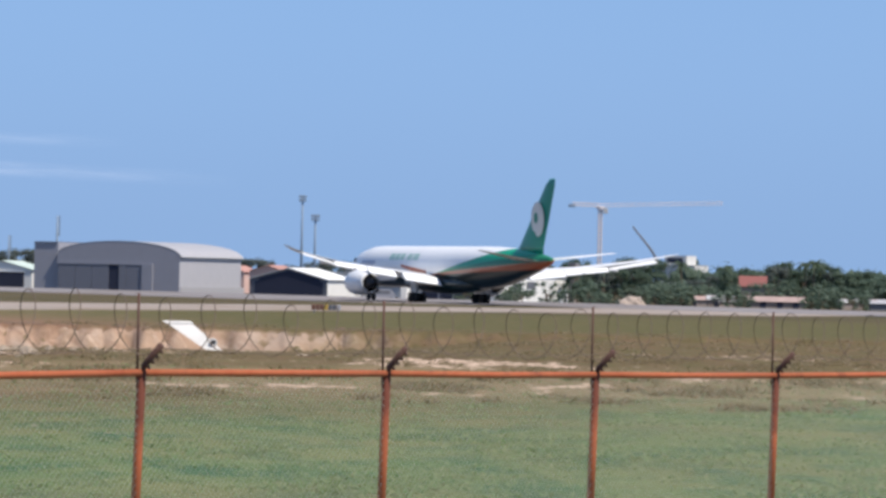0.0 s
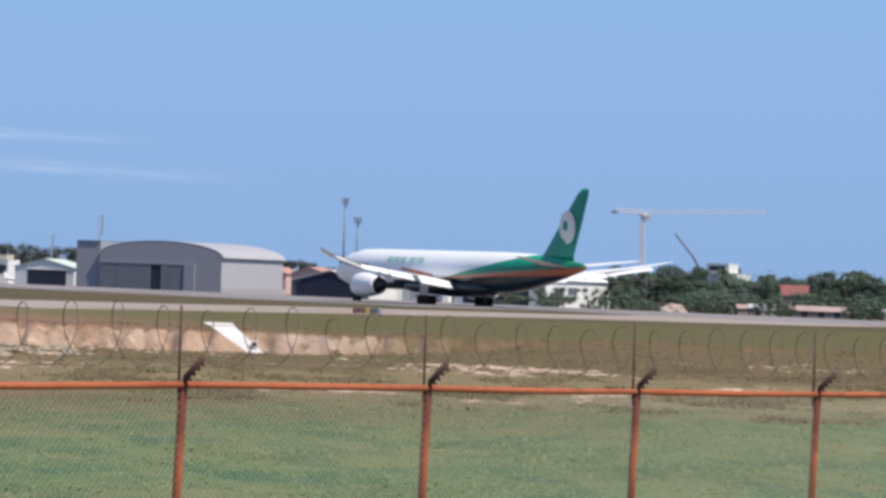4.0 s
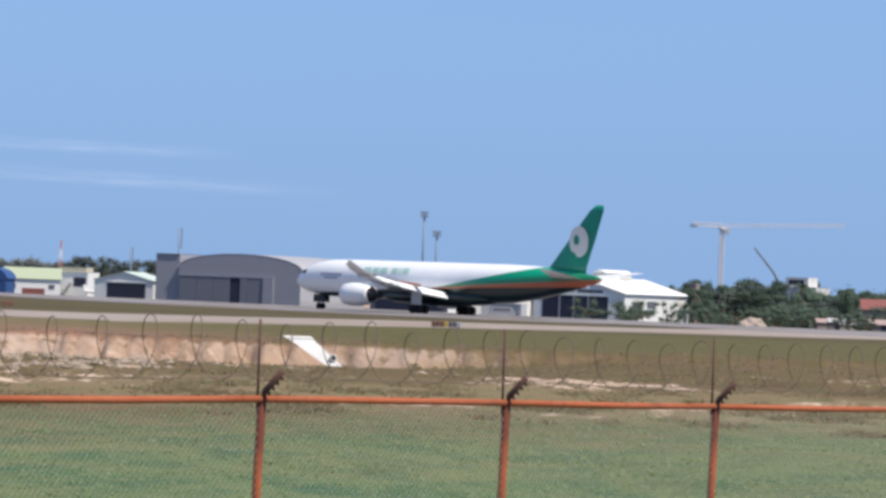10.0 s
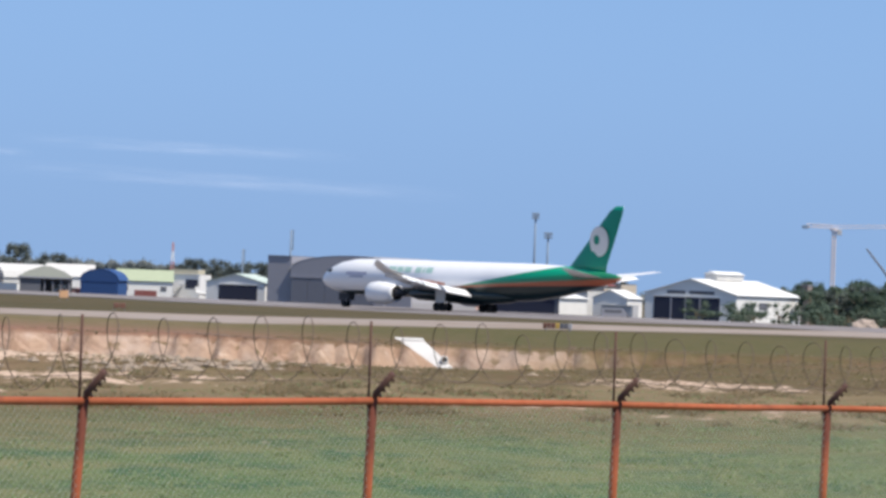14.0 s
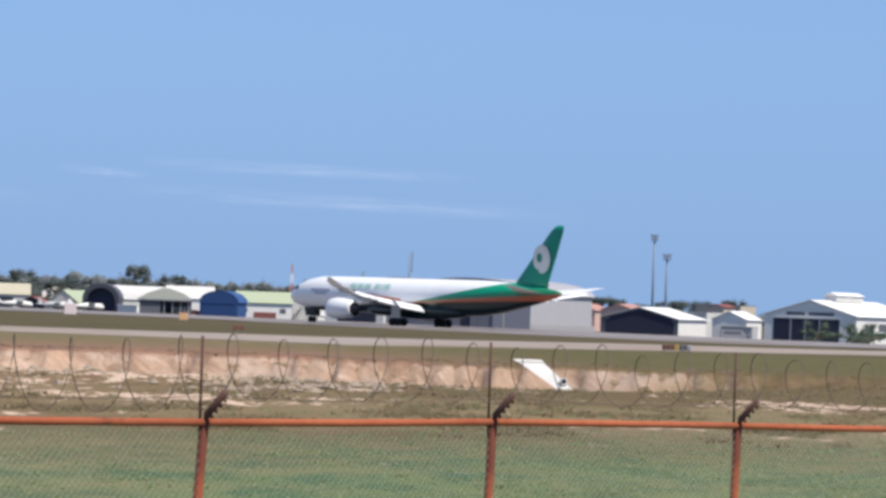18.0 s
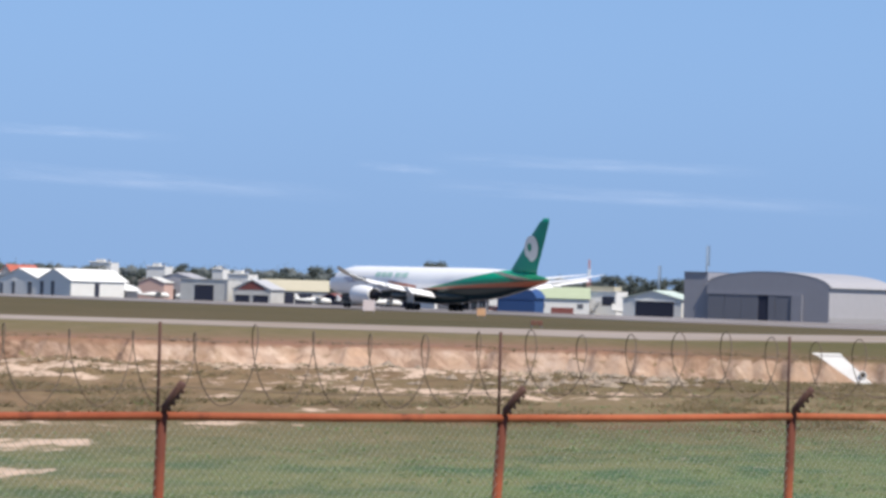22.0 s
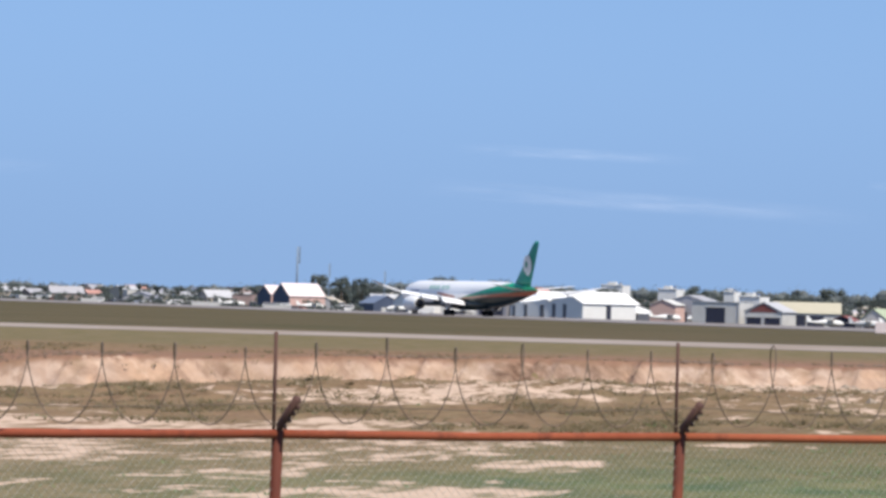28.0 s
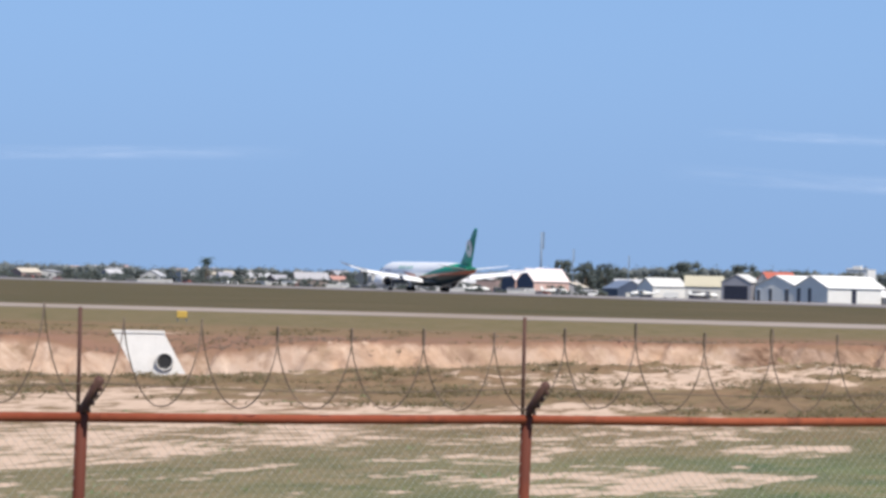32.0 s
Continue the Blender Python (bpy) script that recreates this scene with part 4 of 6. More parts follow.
# --- trees ---
def leaf_material(name, a, b, through_=0.48):
    m, t, bs = nodes(name)
    isl = t.nodes.new("ShaderNodeNewGeometry").outputs["Random Per Island"]
    rnd = t.nodes.new("ShaderNodeObjectInfo").outputs["Random"]
    col = mixed(t, isl, a, b)
    col = mixed(t, calc(t, "MULTIPLY", rnd, 0.4), col, tuple(k * 0.75 for k in a))
    t.links.new(col, bs.inputs["Base Color"])
    bs.inputs["Roughness"].default_value = 0.7
    tl = t.nodes.new("ShaderNodeBsdfTranslucent")
    t.links.new(col, tl.inputs["Color"])
    mix = t.nodes.new("ShaderNodeMixShader")
    mix.inputs[0].default_value = through_
    t.links.new(bs.outputs[0], mix.inputs[1])
    t.links.new(tl.outputs[0], mix.inputs[2])
    t.links.new(mix.outputs[0], t.nodes["Material Output"].inputs["Surface"])
    return m


# distance haze painted in: leaves lifted, the second kind greyed and blued
LEAVES = leaf_material("broad_leaves", (0.09, 0.145, 0.1), (0.165, 0.21, 0.145))
HAZYLEAVES = leaf_material("hazy_leaves", (0.125, 0.155, 0.14), (0.18, 0.203, 0.178))
FRONDS = leaf_material("palm_fronds", (0.07, 0.115, 0.07), (0.12, 0.155, 0.095))


def lump(rng, v, f, c, r, fine=2):
    """A ragged mass of foliage, a rough ball with hollows."""
    bm = B()
    bmesh.ops.create_icosphere(bm, subdivisions=fine, radius=1)
    o = Vector((rng.uniform(-50, 50), rng.uniform(-50, 50), rng.uniform(-50, 50)))
    base = len(v)
    for k in bm.verts:
        q = k.co * (1 + 0.42 * noise.noise(k.co * 1.7 + o) + 0.2 * noise.noise(k.co * 4.0 + o))
        v.append(tuple(Vector(c) + Vector((q.x, q.y, q.z * 0.82)) * r))
    f += [tuple(base + k.index for k in g.verts) for g in bm.faces]
    bm.free()


def leaf_cloud(rng, clumps, per, size, fine=2, solid=0.52):
    """Masses of foliage with small tilted leaves round them."""
    v, f = [], []
    for cx, cy, cz, r in clumps:
        lump(rng, v, f, (cx, cy, cz), r * solid, fine)
        for _ in range(per):
            d = Vector((rng.gauss(0, 1), rng.gauss(0, 1), rng.gauss(0, 0.8)))
            d = d.normalized() * r * rng.uniform(0.55, 1.2)
            p = Vector((cx, cy, cz)) + d
            face = SUN * 0.55 + Vector((rng.gauss(0, 0.7), rng.gauss(0, 0.7), rng.gauss(0, 0.5)))   # leaves turn to the light
            u = face.cross((rng.uniform(-1, 1), rng.uniform(-1, 1), rng.uniform(-1, 1))).normalized() * size * rng.uniform(0.6, 1.2)
            w = u.cross(face)
            w = w.normalized() * size * rng.uniform(0.4, 0.8)
            b = len(v)
            v += [p - u, p + w * 0.8, p + u, p - w]
            f.append((b, b + 1, b + 2, b + 3))
    return v, f


def make_tree(seed, h, spread_, leaves, label, name="tree", clumps_n=30, low=0.25):
    rng = random.Random(seed)
    ob = empty(name, pose(0, 0, -50), label, "tree", "trees behind the runway")
    bm = tube(B(), [(0, 0, -0.6), (0.1, 0, h * 0.3), (0.0, 0.15, h * 0.62)], h * 0.035, 7, h * 0.014)
    clumps = []
    for i in range(clumps_n):
        a = rng.uniform(0, 6.28)
        q = rng.uniform(low, 0.9)
        r = spread_ * math.sqrt(max(0.05, 1 - ((q - 0.5) / 0.55) ** 2)) * rng.uniform(0.35, 0.95)
        clumps.append((math.cos(a) * r, math.sin(a) * r, h * q, rng.uniform(0.12, 0.3) * spread_))
    for c in clumps[:7]:
        tube(bm, [(0, 0, h * rng.uniform(0.25, 0.5)), (c[0] * 0.5, c[1] * 0.5, c[2] * 0.8), c[:3]], h * 0.014, 5, h * 0.004)
    part("trunk", bm, BARK, ob)
    v, f = leaf_cloud(rng, clumps, 120, 0.024 * h)
    cr = new("crown", mesh("crown", v, f, leaves))
    cr.parent = ob
    return ob


def make_palm(seed, h):
    rng = random.Random(seed)
    ob = empty("palm_tree", pose(0, 0, -50), "tall coconut palm with drooping fronds", "tree", "trees behind the runway")
    part("trunk", tube(B(), [(0, 0, -0.6), (0.15, 0, h * 0.4), (0.4, 0.1, h * 0.86)], 0.2, 7, 0.11), BARK, ob)
    v, f = [], []
    for i in range(17):
        a, rise, ln = rng.uniform(0, 6.28), rng.uniform(-0.2, 0.9), rng.uniform(1.8, 2.6)
        prev = Vector((0.4, 0.1, h * 0.86))
        d = Vector((math.cos(a), math.sin(a), rise))
        for k in range(6):
            nxt = prev + d * ln / 6
            d.z -= 0.3
            s = Vector((-math.sin(a), math.cos(a), -0.5)) * (0.34 - 0.045 * k)
            s2 = Vector((math.sin(a), -math.cos(a), -0.5)) * (0.34 - 0.045 * k)
            for e in (s, s2):
                b = len(v)
                v += [prev, nxt, nxt + e, prev + e]
                f.append((b, b + 1, b + 2, b + 3))
            prev = nxt
    cr = new("crown", mesh("crown", v, f, FRONDS))
    cr.parent = ob
    return ob


def plant(kinds, az, d, h, rng, wide=1.0):
    """A copy of one of the trees, h metres high, at the bearing."""
    src, base = kinds[rng.randrange(len(kinds))]
    s = h / base
    a = radians(az)
    m = pose(-math.sin(a) * d, math.cos(a) * d, LOW, 0, 0, rng.uniform(0, 360)) @ Matrix.Diagonal((s * wide, s * wide, s, 1))
    return copy_thing(src, m)


def build_trees():
    rng = random.Random(5)
    green = [(make_tree(11 + i, 8.0, 3.4, LEAVES, "dense dark green broadleaf tree behind the runway"), 8.0) for i in range(4)]
    # these far trees carry the haze tint in their leaf colour
    dry = [(make_tree(31 + i, 7.0, 3.0, HAZYLEAVES, "olive-green tree behind the sheds, haze tinted into its leaves", clumps_n=26), 7.0) for i in range(2)]
    bush = [(make_tree(51 + i, 3.0, 2.4, LEAVES, "low green bush at the edge of the airfield", "bush", 16, 0.08), 3.0) for i in range(2)]
    palm = [(make_palm(71 + i, 8.5), 8.5) for i in range(2)]
    # the wood at the runway's end
    for i in range(64):
        az = -3.9 - 6.6 * rng.random()
        plant(green if rng.random() < 0.7 else dry, az, rng.uniform(850, 930), rng.uniform(5.0, 8.6) * (0.85 if az > -4.6 else 0.62 if -6.5 < az < -5.85 else 1), rng, rng.uniform(0.9, 1.3))
    for i in range(9):
        plant(palm, -4.0 - 6.0 * rng.random(), rng.uniform(820, 900), rng.uniform(8.2, 10.6), rng)
    for i in range(20):
        plant(bush, -2.85 - 2.7 * rng.random() ** 0.75, rng.uniform(700, 752), rng.uniform(1.6, 4.4), rng, rng.uniform(0.9, 1.5))
    for i in range(34):
        plant(bush, -5.6 - 4.6 * rng.random(), rng.uniform(790, 830), rng.uniform(3.0, 5.0), rng, 1.2)
    for az, h in ((-4.45, 8.6), (-4.62, 9.0), (-4.8, 9.2), (-5.05, 8.2), (-5.42, 10.9), (-5.5, 10.2), (-5.85, 9.6), (-6.95, 9.0), (-7.55, 9.6), (-7.9, 9.3), (-8.25, 9.6), (-8.75, 9.0), (-3.85, 8.0)):
        plant(green, az, 880, h, rng)
    plant(green, -6.27, 1060, 12.2, rng, 0.8)
    plant(green, -4.74, 782, 8.0, rng, 0.8)
    # bushes between the shacks
    for az, h in ((-5.7, 3.0), (-5.82, 3.6), (-5.95, 2.8), (-6.08, 3.8), (-6.2, 3.0), (-6.86, 3.2), (-6.98, 3.8), (-7.1, 2.6), (-8.02, 3.4), (-8.14, 4.0), (-8.28, 3.0), (-8.6, 3.6), (-8.7, 3.0)):
        plant(bush, az, 752 + 8 * rng.random(), h, rng, 1.2)
    # the long low line of trees behind the sheds
    az = -2.0
    while az < 25.5:
        d = 1000 + max(0, az) * 38 + rng.uniform(-30, 90)
        cap = 8.6 if az < 8 else 9.6 if az < 15.5 else 9.6 - 0.55 * (az - 15.5)
        plant(dry, az, d, cap * rng.uniform(0.72, 1.0), rng, rng.uniform(0.9, 1.5))
        az += rng.uniform(0.16, 0.36)
    # scrub between the far houses and at the back of the wood, too far off to tell its trees apart
    def scrub(name, label, spots, leaves):
        clumps = []
        for az, d, h, wide in spots:
            a = radians(az)
            x, y = -math.sin(a) * d, math.cos(a) * d
            for k in range(6):
                r = h * rng.uniform(0.16, 0.3)
                clumps.append((x + rng.uniform(-0.36, 0.36) * h * wide, y + rng.uniform(-0.3, 0.3) * h, LOW + (h - r) * (0.25, 0.4, 0.6, 0.78, 0.9, 1.0)[k], r))
        v, f = leaf_cloud(rng, clumps, 34, 0.3, 1, 0.75)
        tagged(new(name, mesh(name, v, f, leaves)), label, "scrub", kind="stuff")

    spots = []
    for i in range(110):
        az = rng.uniform(12.8, 25.5) if i % 4 else rng.uniform(5.0, 13.0)
        spots.append((az, 1400 + max(0, az - 13) * 52 + rng.uniform(-60, 160) if az > 13 else 1160 + 12 * az + rng.uniform(0, 60), rng.uniform(2.6, 5.4) if az > 13 else rng.uniform(4.5, 8.0), 1.6))
    for i in range(150):
        az = rng.uniform(13.5, 25.5)
        spots.append((az, 1290 + (az - 13) * 52 + rng.uniform(-40, 60), rng.uniform(1.6, 4.2), rng.uniform(1.4, 2.4)))
    for i in range(120):
        az = rng.uniform(14.6, 24.5)
        spots.append((az, 1225 + (az - 15) * 58 + rng.uniform(0, 40), rng.uniform(0.7, 2.2), rng.uniform(1.6, 3.2)))
    scrub("far_scrub", "olive scrub between the distant houses, tinted pale for haze", spots, HAZYLEAVES)
    scrub("back_of_wood", "green thicket behind the wood at the runway's end", [(-6.2 - 4.6 * rng.random(), rng.uniform(930, 1060), rng.uniform(6.8, 9.6), rng.uniform(1.2, 1.8)) for i in range(60)], LEAVES)
    # a far wooded rise, too distant to tell its trees apart
    clumps = []
    az = -9.5
    while az < 27:
        for d in (1900, 1960):
            a = radians(az + rng.uniform(-0.05, 0.05))
            hh = (8.0 + max(0, min(7.5, 1.6 * az)) if az < 14 else max(10.6, 15.5 - 1.6 * (az - 14))) - 2.8 + 2.4 * noise.noise((az * 0.9, d, 0)) + 2.6 * noise.noise((az * 3.1, d, 1))
            clumps.append((-math.sin(a) * d, math.cos(a) * d, LOW + hh - 3.7, rng.uniform(2.6, 4.4)))
            clumps.append((-math.sin(a) * d, math.cos(a) * d, LOW + hh * 0.5 - 1.0, 4.0))
            clumps.append((-math.sin(a) * d, math.cos(a) * d, LOW + 2.0, 4.0))
        az += 0.11
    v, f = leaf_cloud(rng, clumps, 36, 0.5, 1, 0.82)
    # haze over the far belt is put into its leaf colour
    wood = leaf_material("hazed_far_leaves", (0.165, 0.19, 0.195), (0.21, 0.235, 0.225))
    tagged(new("far_wood", mesh("far_wood", v, f, wood)), "distant belt of olive trees, tinted grey-blue for haze", "woodland", kind="stuff")
    # single crowns that stand out above the roofs
    for az, d, h in ((12.67, 1290, 11.5), (13.45, 1330, 12.2), (13.6, 1330, 11.2), (6.37, 1080, 12.6), (14.9, 1480, 12.0), (15.2, 1480, 12.6), (14.6, 1500, 11.8), (11.9, 1260, 9.8), (11.15, 1240, 9.6), (3.05, 950, 9.2), (3.3, 930, 8.8), (3.6, 945, 9.6), (3.95, 960, 9.6), (4.15, 940, 8.2), (9.9, 1180, 10.6), (8.0, 1120, 10.6), (5.9, 1060, 10.2)):
        plant(dry, az, d, h, rng)
    plant(palm, 20.24, 1750, 12.2, rng, 1.2)
    plant(palm, 20.2, 1752, 10.4, rng, 1.2)
    for src, _ in green + dry + bush + palm:
        for o in (*src.children, src):
            bpy.data.objects.remove(o)


# --- sheds, from the runway's end towards the far end ---
def build_sheds():
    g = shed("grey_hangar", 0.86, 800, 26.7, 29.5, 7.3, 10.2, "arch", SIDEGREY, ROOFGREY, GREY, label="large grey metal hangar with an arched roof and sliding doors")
    w = 26.7
    for i in range(5):
        x = -w * 0.99 + 3.72 * i
        if i != 3:
            part("sliding_door", box(B(), x + 0.06, x + 3.66, -0.12, 0.05, 0, 5.6), HANGARDOOR, g, "grey sliding door leaf")
        else:
            # shade inside the hangar, as a flat dark panel
            part("door_gap", box(B(), x - 0.1, x + 2.2, -0.04, 0.1, 0, 5.6), SHADE, g, "dark panel painting the shade between the door leaves")
            part("sliding_door", box(B(), x + 2.2, x + 3.66, -0.16, 0.05, 0, 5.6), HANGARDOOR, g, "grey sliding door leaf")
    part("lintel", box(B(), -w, -w + 19, -0.2, 0.05, 5.6, 6.0), GREY, g)
    part("pillar", box(B(), -w + 18.7, -w + 21, -0.35, 0.05, 0, 5.9), GREY, g)
    part("side_band", box(B(), 0.0, 0.12, 0.5, 31, 0, 1.5), ROOFGREY, g)
    shed("hangar_annex", 2.56, 812.5, 5.2, 12, 9.4, 9.8, "flat", GREY, GREY, label="tall grey block beside the hangar", category="building")
    h = shed("white_hangar", -3.71, 760, 19, 29.2, 5.2, 8.0, "gable", WHITE, WHITE, WHITE, [(0.1, 0.82, 4.6)], label="white gabled hangar with dark open doors")
    part("sign_band", box(B(), -14.4, -10.6, -0.05, 0.05, 5.2, 5.8), DOORGREY, h, "unreadable dark sign bar")
    part("sign_band", box(B(), -9.8, -4.6, -0.05, 0.05, 5.2, 5.8), DOORGREY, h, "unreadable dark sign bar")
    for x in (-13.5, -10.5, -7.5):
        part("door_post", box(B(), x - 0.15, x + 0.15, -0.12, 0.0, 0, 4.6), GREY, h)
    part("side_window", box(B(), 0.0, 0.06, 10, 14, 2.6, 4.0), DOORGREY, h)
    part("ridge_vent", box(B(), -10.8, -8.2, 8.5, 20.5, 7.9, 9.1, 0.1), OFFWHITE, h)
    part("vent_roof", prism(B(), [(-11.1, 9.1), (-7.9, 9.1), (-9.5, 9.7)], 8.3, 20.7), WHITE, h)
    for y in (4.0, 6.5):
        part("side_window", box(B(), 0.0, 0.06, y, y + 1.4, 2.6, 3.8), DOORGREY, h)
    shed("white_cottage", -2.18, 800, 7.5, 7, 3.8, 5.4, "gable", WHITE, WHITE, door=[(0.55, 0.75, 2.4)], label="small white cottage beside the hangar", category="house")
    shed("white_cottage", -1.62, 815, 5.0, 9, 4.4, 5.0, "flat", OFFWHITE, WHITE, door=[(0.2, 0.4, 2.4)], label="small flat-roofed white cottage", category="house")
    o = shed("open_shed", -1.22, 780, 16.5, 13, 3.5, 5.6, "gable", WHITE, WHITE, DOORGREY, label="low white gabled shed with a near-black panel painting the shaded open front")
    # near-black panels paint the shade under the open gable
    part("opening", box(B(), -15.4, -0.9, -0.05, 0.12, 0.2, 3.1), SHADE, o, "near-black panel painting the shaded open front")
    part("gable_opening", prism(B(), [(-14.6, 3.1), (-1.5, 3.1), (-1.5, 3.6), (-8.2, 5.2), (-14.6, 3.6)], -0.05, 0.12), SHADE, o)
    shed("orange_house", -0.62, 880, 8.4, 8, 4.9, 6.2, "gable", PINK, TILE, label="house with an orange tiled roof", category="house")
    shed("orange_house", -0.05, 905, 7.0, 8, 4.6, 6.0, "gable", PINK, TILE, label="house with an orange tiled roof", category="house")
    shed("beige_house", -2.09, 900, 11, 8, 6.4, 6.8, "flat", BEIGE, PALEGREY, label="beige flat-roofed house behind the shed", category="house")
    shed("narrow_house", -1.85, 890, 3.6, 6, 6.3, 6.9, "gable", BEIGE, RUSTRED, label="narrow beige house with a rusty roof", category="house")
    t = shed("grey_truck", -2.26, 745, 6.3, 2.4, 2.5, 2.6, "flat", PALEGREY, OFFWHITE, label="parked grey box truck", category="truck")
    for x in (-5.3, -1.0):
        part("wheel", tube(B(), [(x, -0.1, 0.45), (x, 0.3, 0.45)], 0.45, 12), BLACK, t)
    s = shed("small_hangar", 2.92, 830, 13.3, 9, 4.2, 5.9, "gable", WHITE, MINT, door=[(0.22, 0.87, 3.7)], doormat=SHADE, label="small white hangar with a pale roof and dark door")
    shed("blue_hangar", 4.98, 860, 8.8, 4.5, 3.6, 5.9, "arch", BLUE, BLUE, BLUE, [(0.05, 0.95, 3.3)], BLUE, label="dark blue hangar with an arched roof")
    gh = shed("green_roofed_hall", 5.0, 892, 10.0, 12.2, 3.7, 6.1, "gable", WHITE, GREENROOF, label="white hall with a wide pale green roof", turn=-65)
    part("side_door", box(B(), -0.05, 0.1, 3.9, 8.8, 0, 1.7), RUSTRED, gh, "rust-red low door")
    for y in (1.2, 9.6):
        part("side_window", box(B(), -0.05, 0.08, y, y + 1.3, 1.6, 2.6), DOORGREY, gh)
    tw = shed("white_tower_house", 3.84, 900, 7.2, 6, 4.8, 5.5, "flat", WHITE, WHITE, label="stacked off-white service building", category="building")
    part("upper_storey", box(B(), -7.0, -0.6, 0.2, 4, 5.5, 6.6), CREAM, tw)
    part("dark_window", box(B(), -3.4, -0.4, -0.05, 0.1, 2.4, 4.4), SHADE, tw)
    for i in range(4):
        part("stair_flight", box(B(), -6.6 + 0.7 * i, -5.9 + 0.7 * i, -0.9, 0.0, 0.6 + 0.8 * i, 0.85 + 0.8 * i), PALEGREY, tw)
    pavilion()
    # its shaded interior is painted on a closed front wall
    dh = shed("dark_hangar", 6.64, 985, 9.0, 33, 3.3, 6.6, "arch", OFFWHITE, OFFWHITE, SHADE, label="arched hangar with a long pale roof, interior shade painted on its front")
    arc = [(math.cos(math.pi * i / 16), math.sin(math.pi * i / 16)) for i in range(17)]
    hood = [(-4.5 + 4.95 * c, 3.2 + 3.75 * q) for c, q in arc] + [(-4.5 + 3.7 * c, 2.9 + 3.0 * q) for c, q in arc[::-1]]
    part("front_hood", prism(B(), hood, -0.9, 1.6), CHARCOAL, dh, "dark weathered hood over the opening")
    for x in (-9.4, -0.6):
        part("hood_leg", box(B(), x, x + 0.9, -0.9, 1.6, 0, 3.3), CHARCOAL, dh)
    shed("white_long_roof", 5.98, 1002, 10, 11.6, 4.0, 7.0, "gable", WHITE, OFFWHITE, label="white hall with a long pale roof behind the pavilion", turn=-65)
    rg = shed("red_gabled_hangar", 8.7, 1010, 10.3, 8, 3.6, 6.0, "gable", OFFWHITE, PALEGREY, OFFWHITE, [(0.06, 0.44, 2.2), (0.54, 0.94, 2.2)], label="white hangar with a dark red gable and two doors")
    part("gable_panel", prism(B(), [(-9.4, 3.5), (-0.9, 3.5), (-5.15, 5.7)], -0.05, 0.1), RUSTRED, rg, "dark red gable cladding")
    ch = shed("cream_roofed_hall", 8.82, 1020, 11, 16.6, 3.5, 6.2, "gable", OFFWHITE, CREAM, label="hall with a long cream roof and an open side", turn=-65)
    # the open side's shade is a dark panel on the wall
    part("opening", box(B(), -0.1, 0.08, 2.0, 12.5, 0.3, 2.9), SHADE, ch, "near-black panel painting the shaded open side")
    for y in (5.0, 8.0):
        part("side_post", box(B(), 0.06, 0.2, y, y + 0.25, 0, 3.2), OFFWHITE, ch)
    shed("dark_canopy", 7.68, 1004, 7.0, 4, 1.7, 3.1, "gable", DOORGREY, RUSTRED, SHADE, label="low dark brown canopy beside the cream hall", category="canopy")
    shed("sage_roofed_hall", 7.2, 1030, 9, 18, 1.7, 5.0, "gable", OFFWHITE, GREENROOF, door=[(0.2, 0.75, 1.5)], label="low hall with a steep pale green roof")
    bh = shed("box_hangar", 9.3, 1020, 13.2, 8, 5.4, 5.8, "flat", OFFWHITE, WHITE, door=[(0.3, 0.7, 4.4)], label="pale box-shaped hangar with one dark door")
    part("downpipe", tube(B(), [(-0.4, -0.1, 0), (-0.4, -0.1, 5.4)], 0.1, 6), GREY, bh)
    for az, d, w, l, e, p in ((9.02, 1075, 6.0, 6, 6.8, 7.4), (10.19, 1240, 6.2, 6, 8.6, 9.4), (9.38, 1270, 3.6, 5, 8.2, 9.2), (10.95, 1290, 7.4, 6, 9.6, 10.4)):
        sb = shed("white_block", az, d, w, l, e, p, "flat", WHITE, WHITE, label="small white block behind the hangars", category="building")
        for k in (0.86, 0.56, 0.26):
            part("dark_window", box(B(), -w * k, -w * (k - 0.13), -0.05, 0.1, e * 0.62, e * 0.62 + 1.0), DOORGREY, sb)
        part("parapet", box(B(), -w - 0.12, 0.12, -0.12, 0.15, p - 0.1, p + 0.3, 0.03), WHITE, sb)
        part("stair_head", box(B(), -w * 0.8, -w * 0.45, 1.5, 3.5, p, p + 1.1, 0.05), OFFWHITE, sb)
        part("water_tank", tube(B(), [(-w * 0.22, 2.0, p), (-w * 0.22, 2.0, p + 1.0)], 0.5, 12), SLATE, sb)
    shed("grey_hall", 9.75, 1090, 12, 9, 5.6, 7.4, "gable", SIDEGREY, ROOFGREY, door=[(0.2, 0.5, 3.0)], label="grey hall behind the box hangar")
    shed("pink_house", 10.2, 1085, 7.5, 6, 4.6, 6.0, "gable", PINK, OFFWHITE, label="small pink house with a pale roof", category="house")
    # white halls side by side: gables to the field, long sunlit sides
    shed("white_gabled_hall", 11.94, 1160, 15.6, 14, 4.6, 7.6, "gable", WHITE, WHITE, WHITE, [(0.05, 0.12, 3.4), (0.34, 0.41, 3.8), (0.72, 0.82, 3.8)], DOORGREY, label="white gabled hall with narrow dark doors", turn=-16)
    hb = shed("white_gabled_hall", 11.5, 1135, 14.0, 20.5, 4.4, 7.7, "gable", WHITE, WHITE, WHITE, [(0.1, 0.2, 4.2), (0.42, 0.52, 4.2)], DOORGREY, label="white gabled hall with narrow dark doors", turn=-22)
    part("side_door", box(B(), -0.05, 0.1, 9.0, 10.8, 0, 4.0), SHADE, hb, "dark narrow side door")
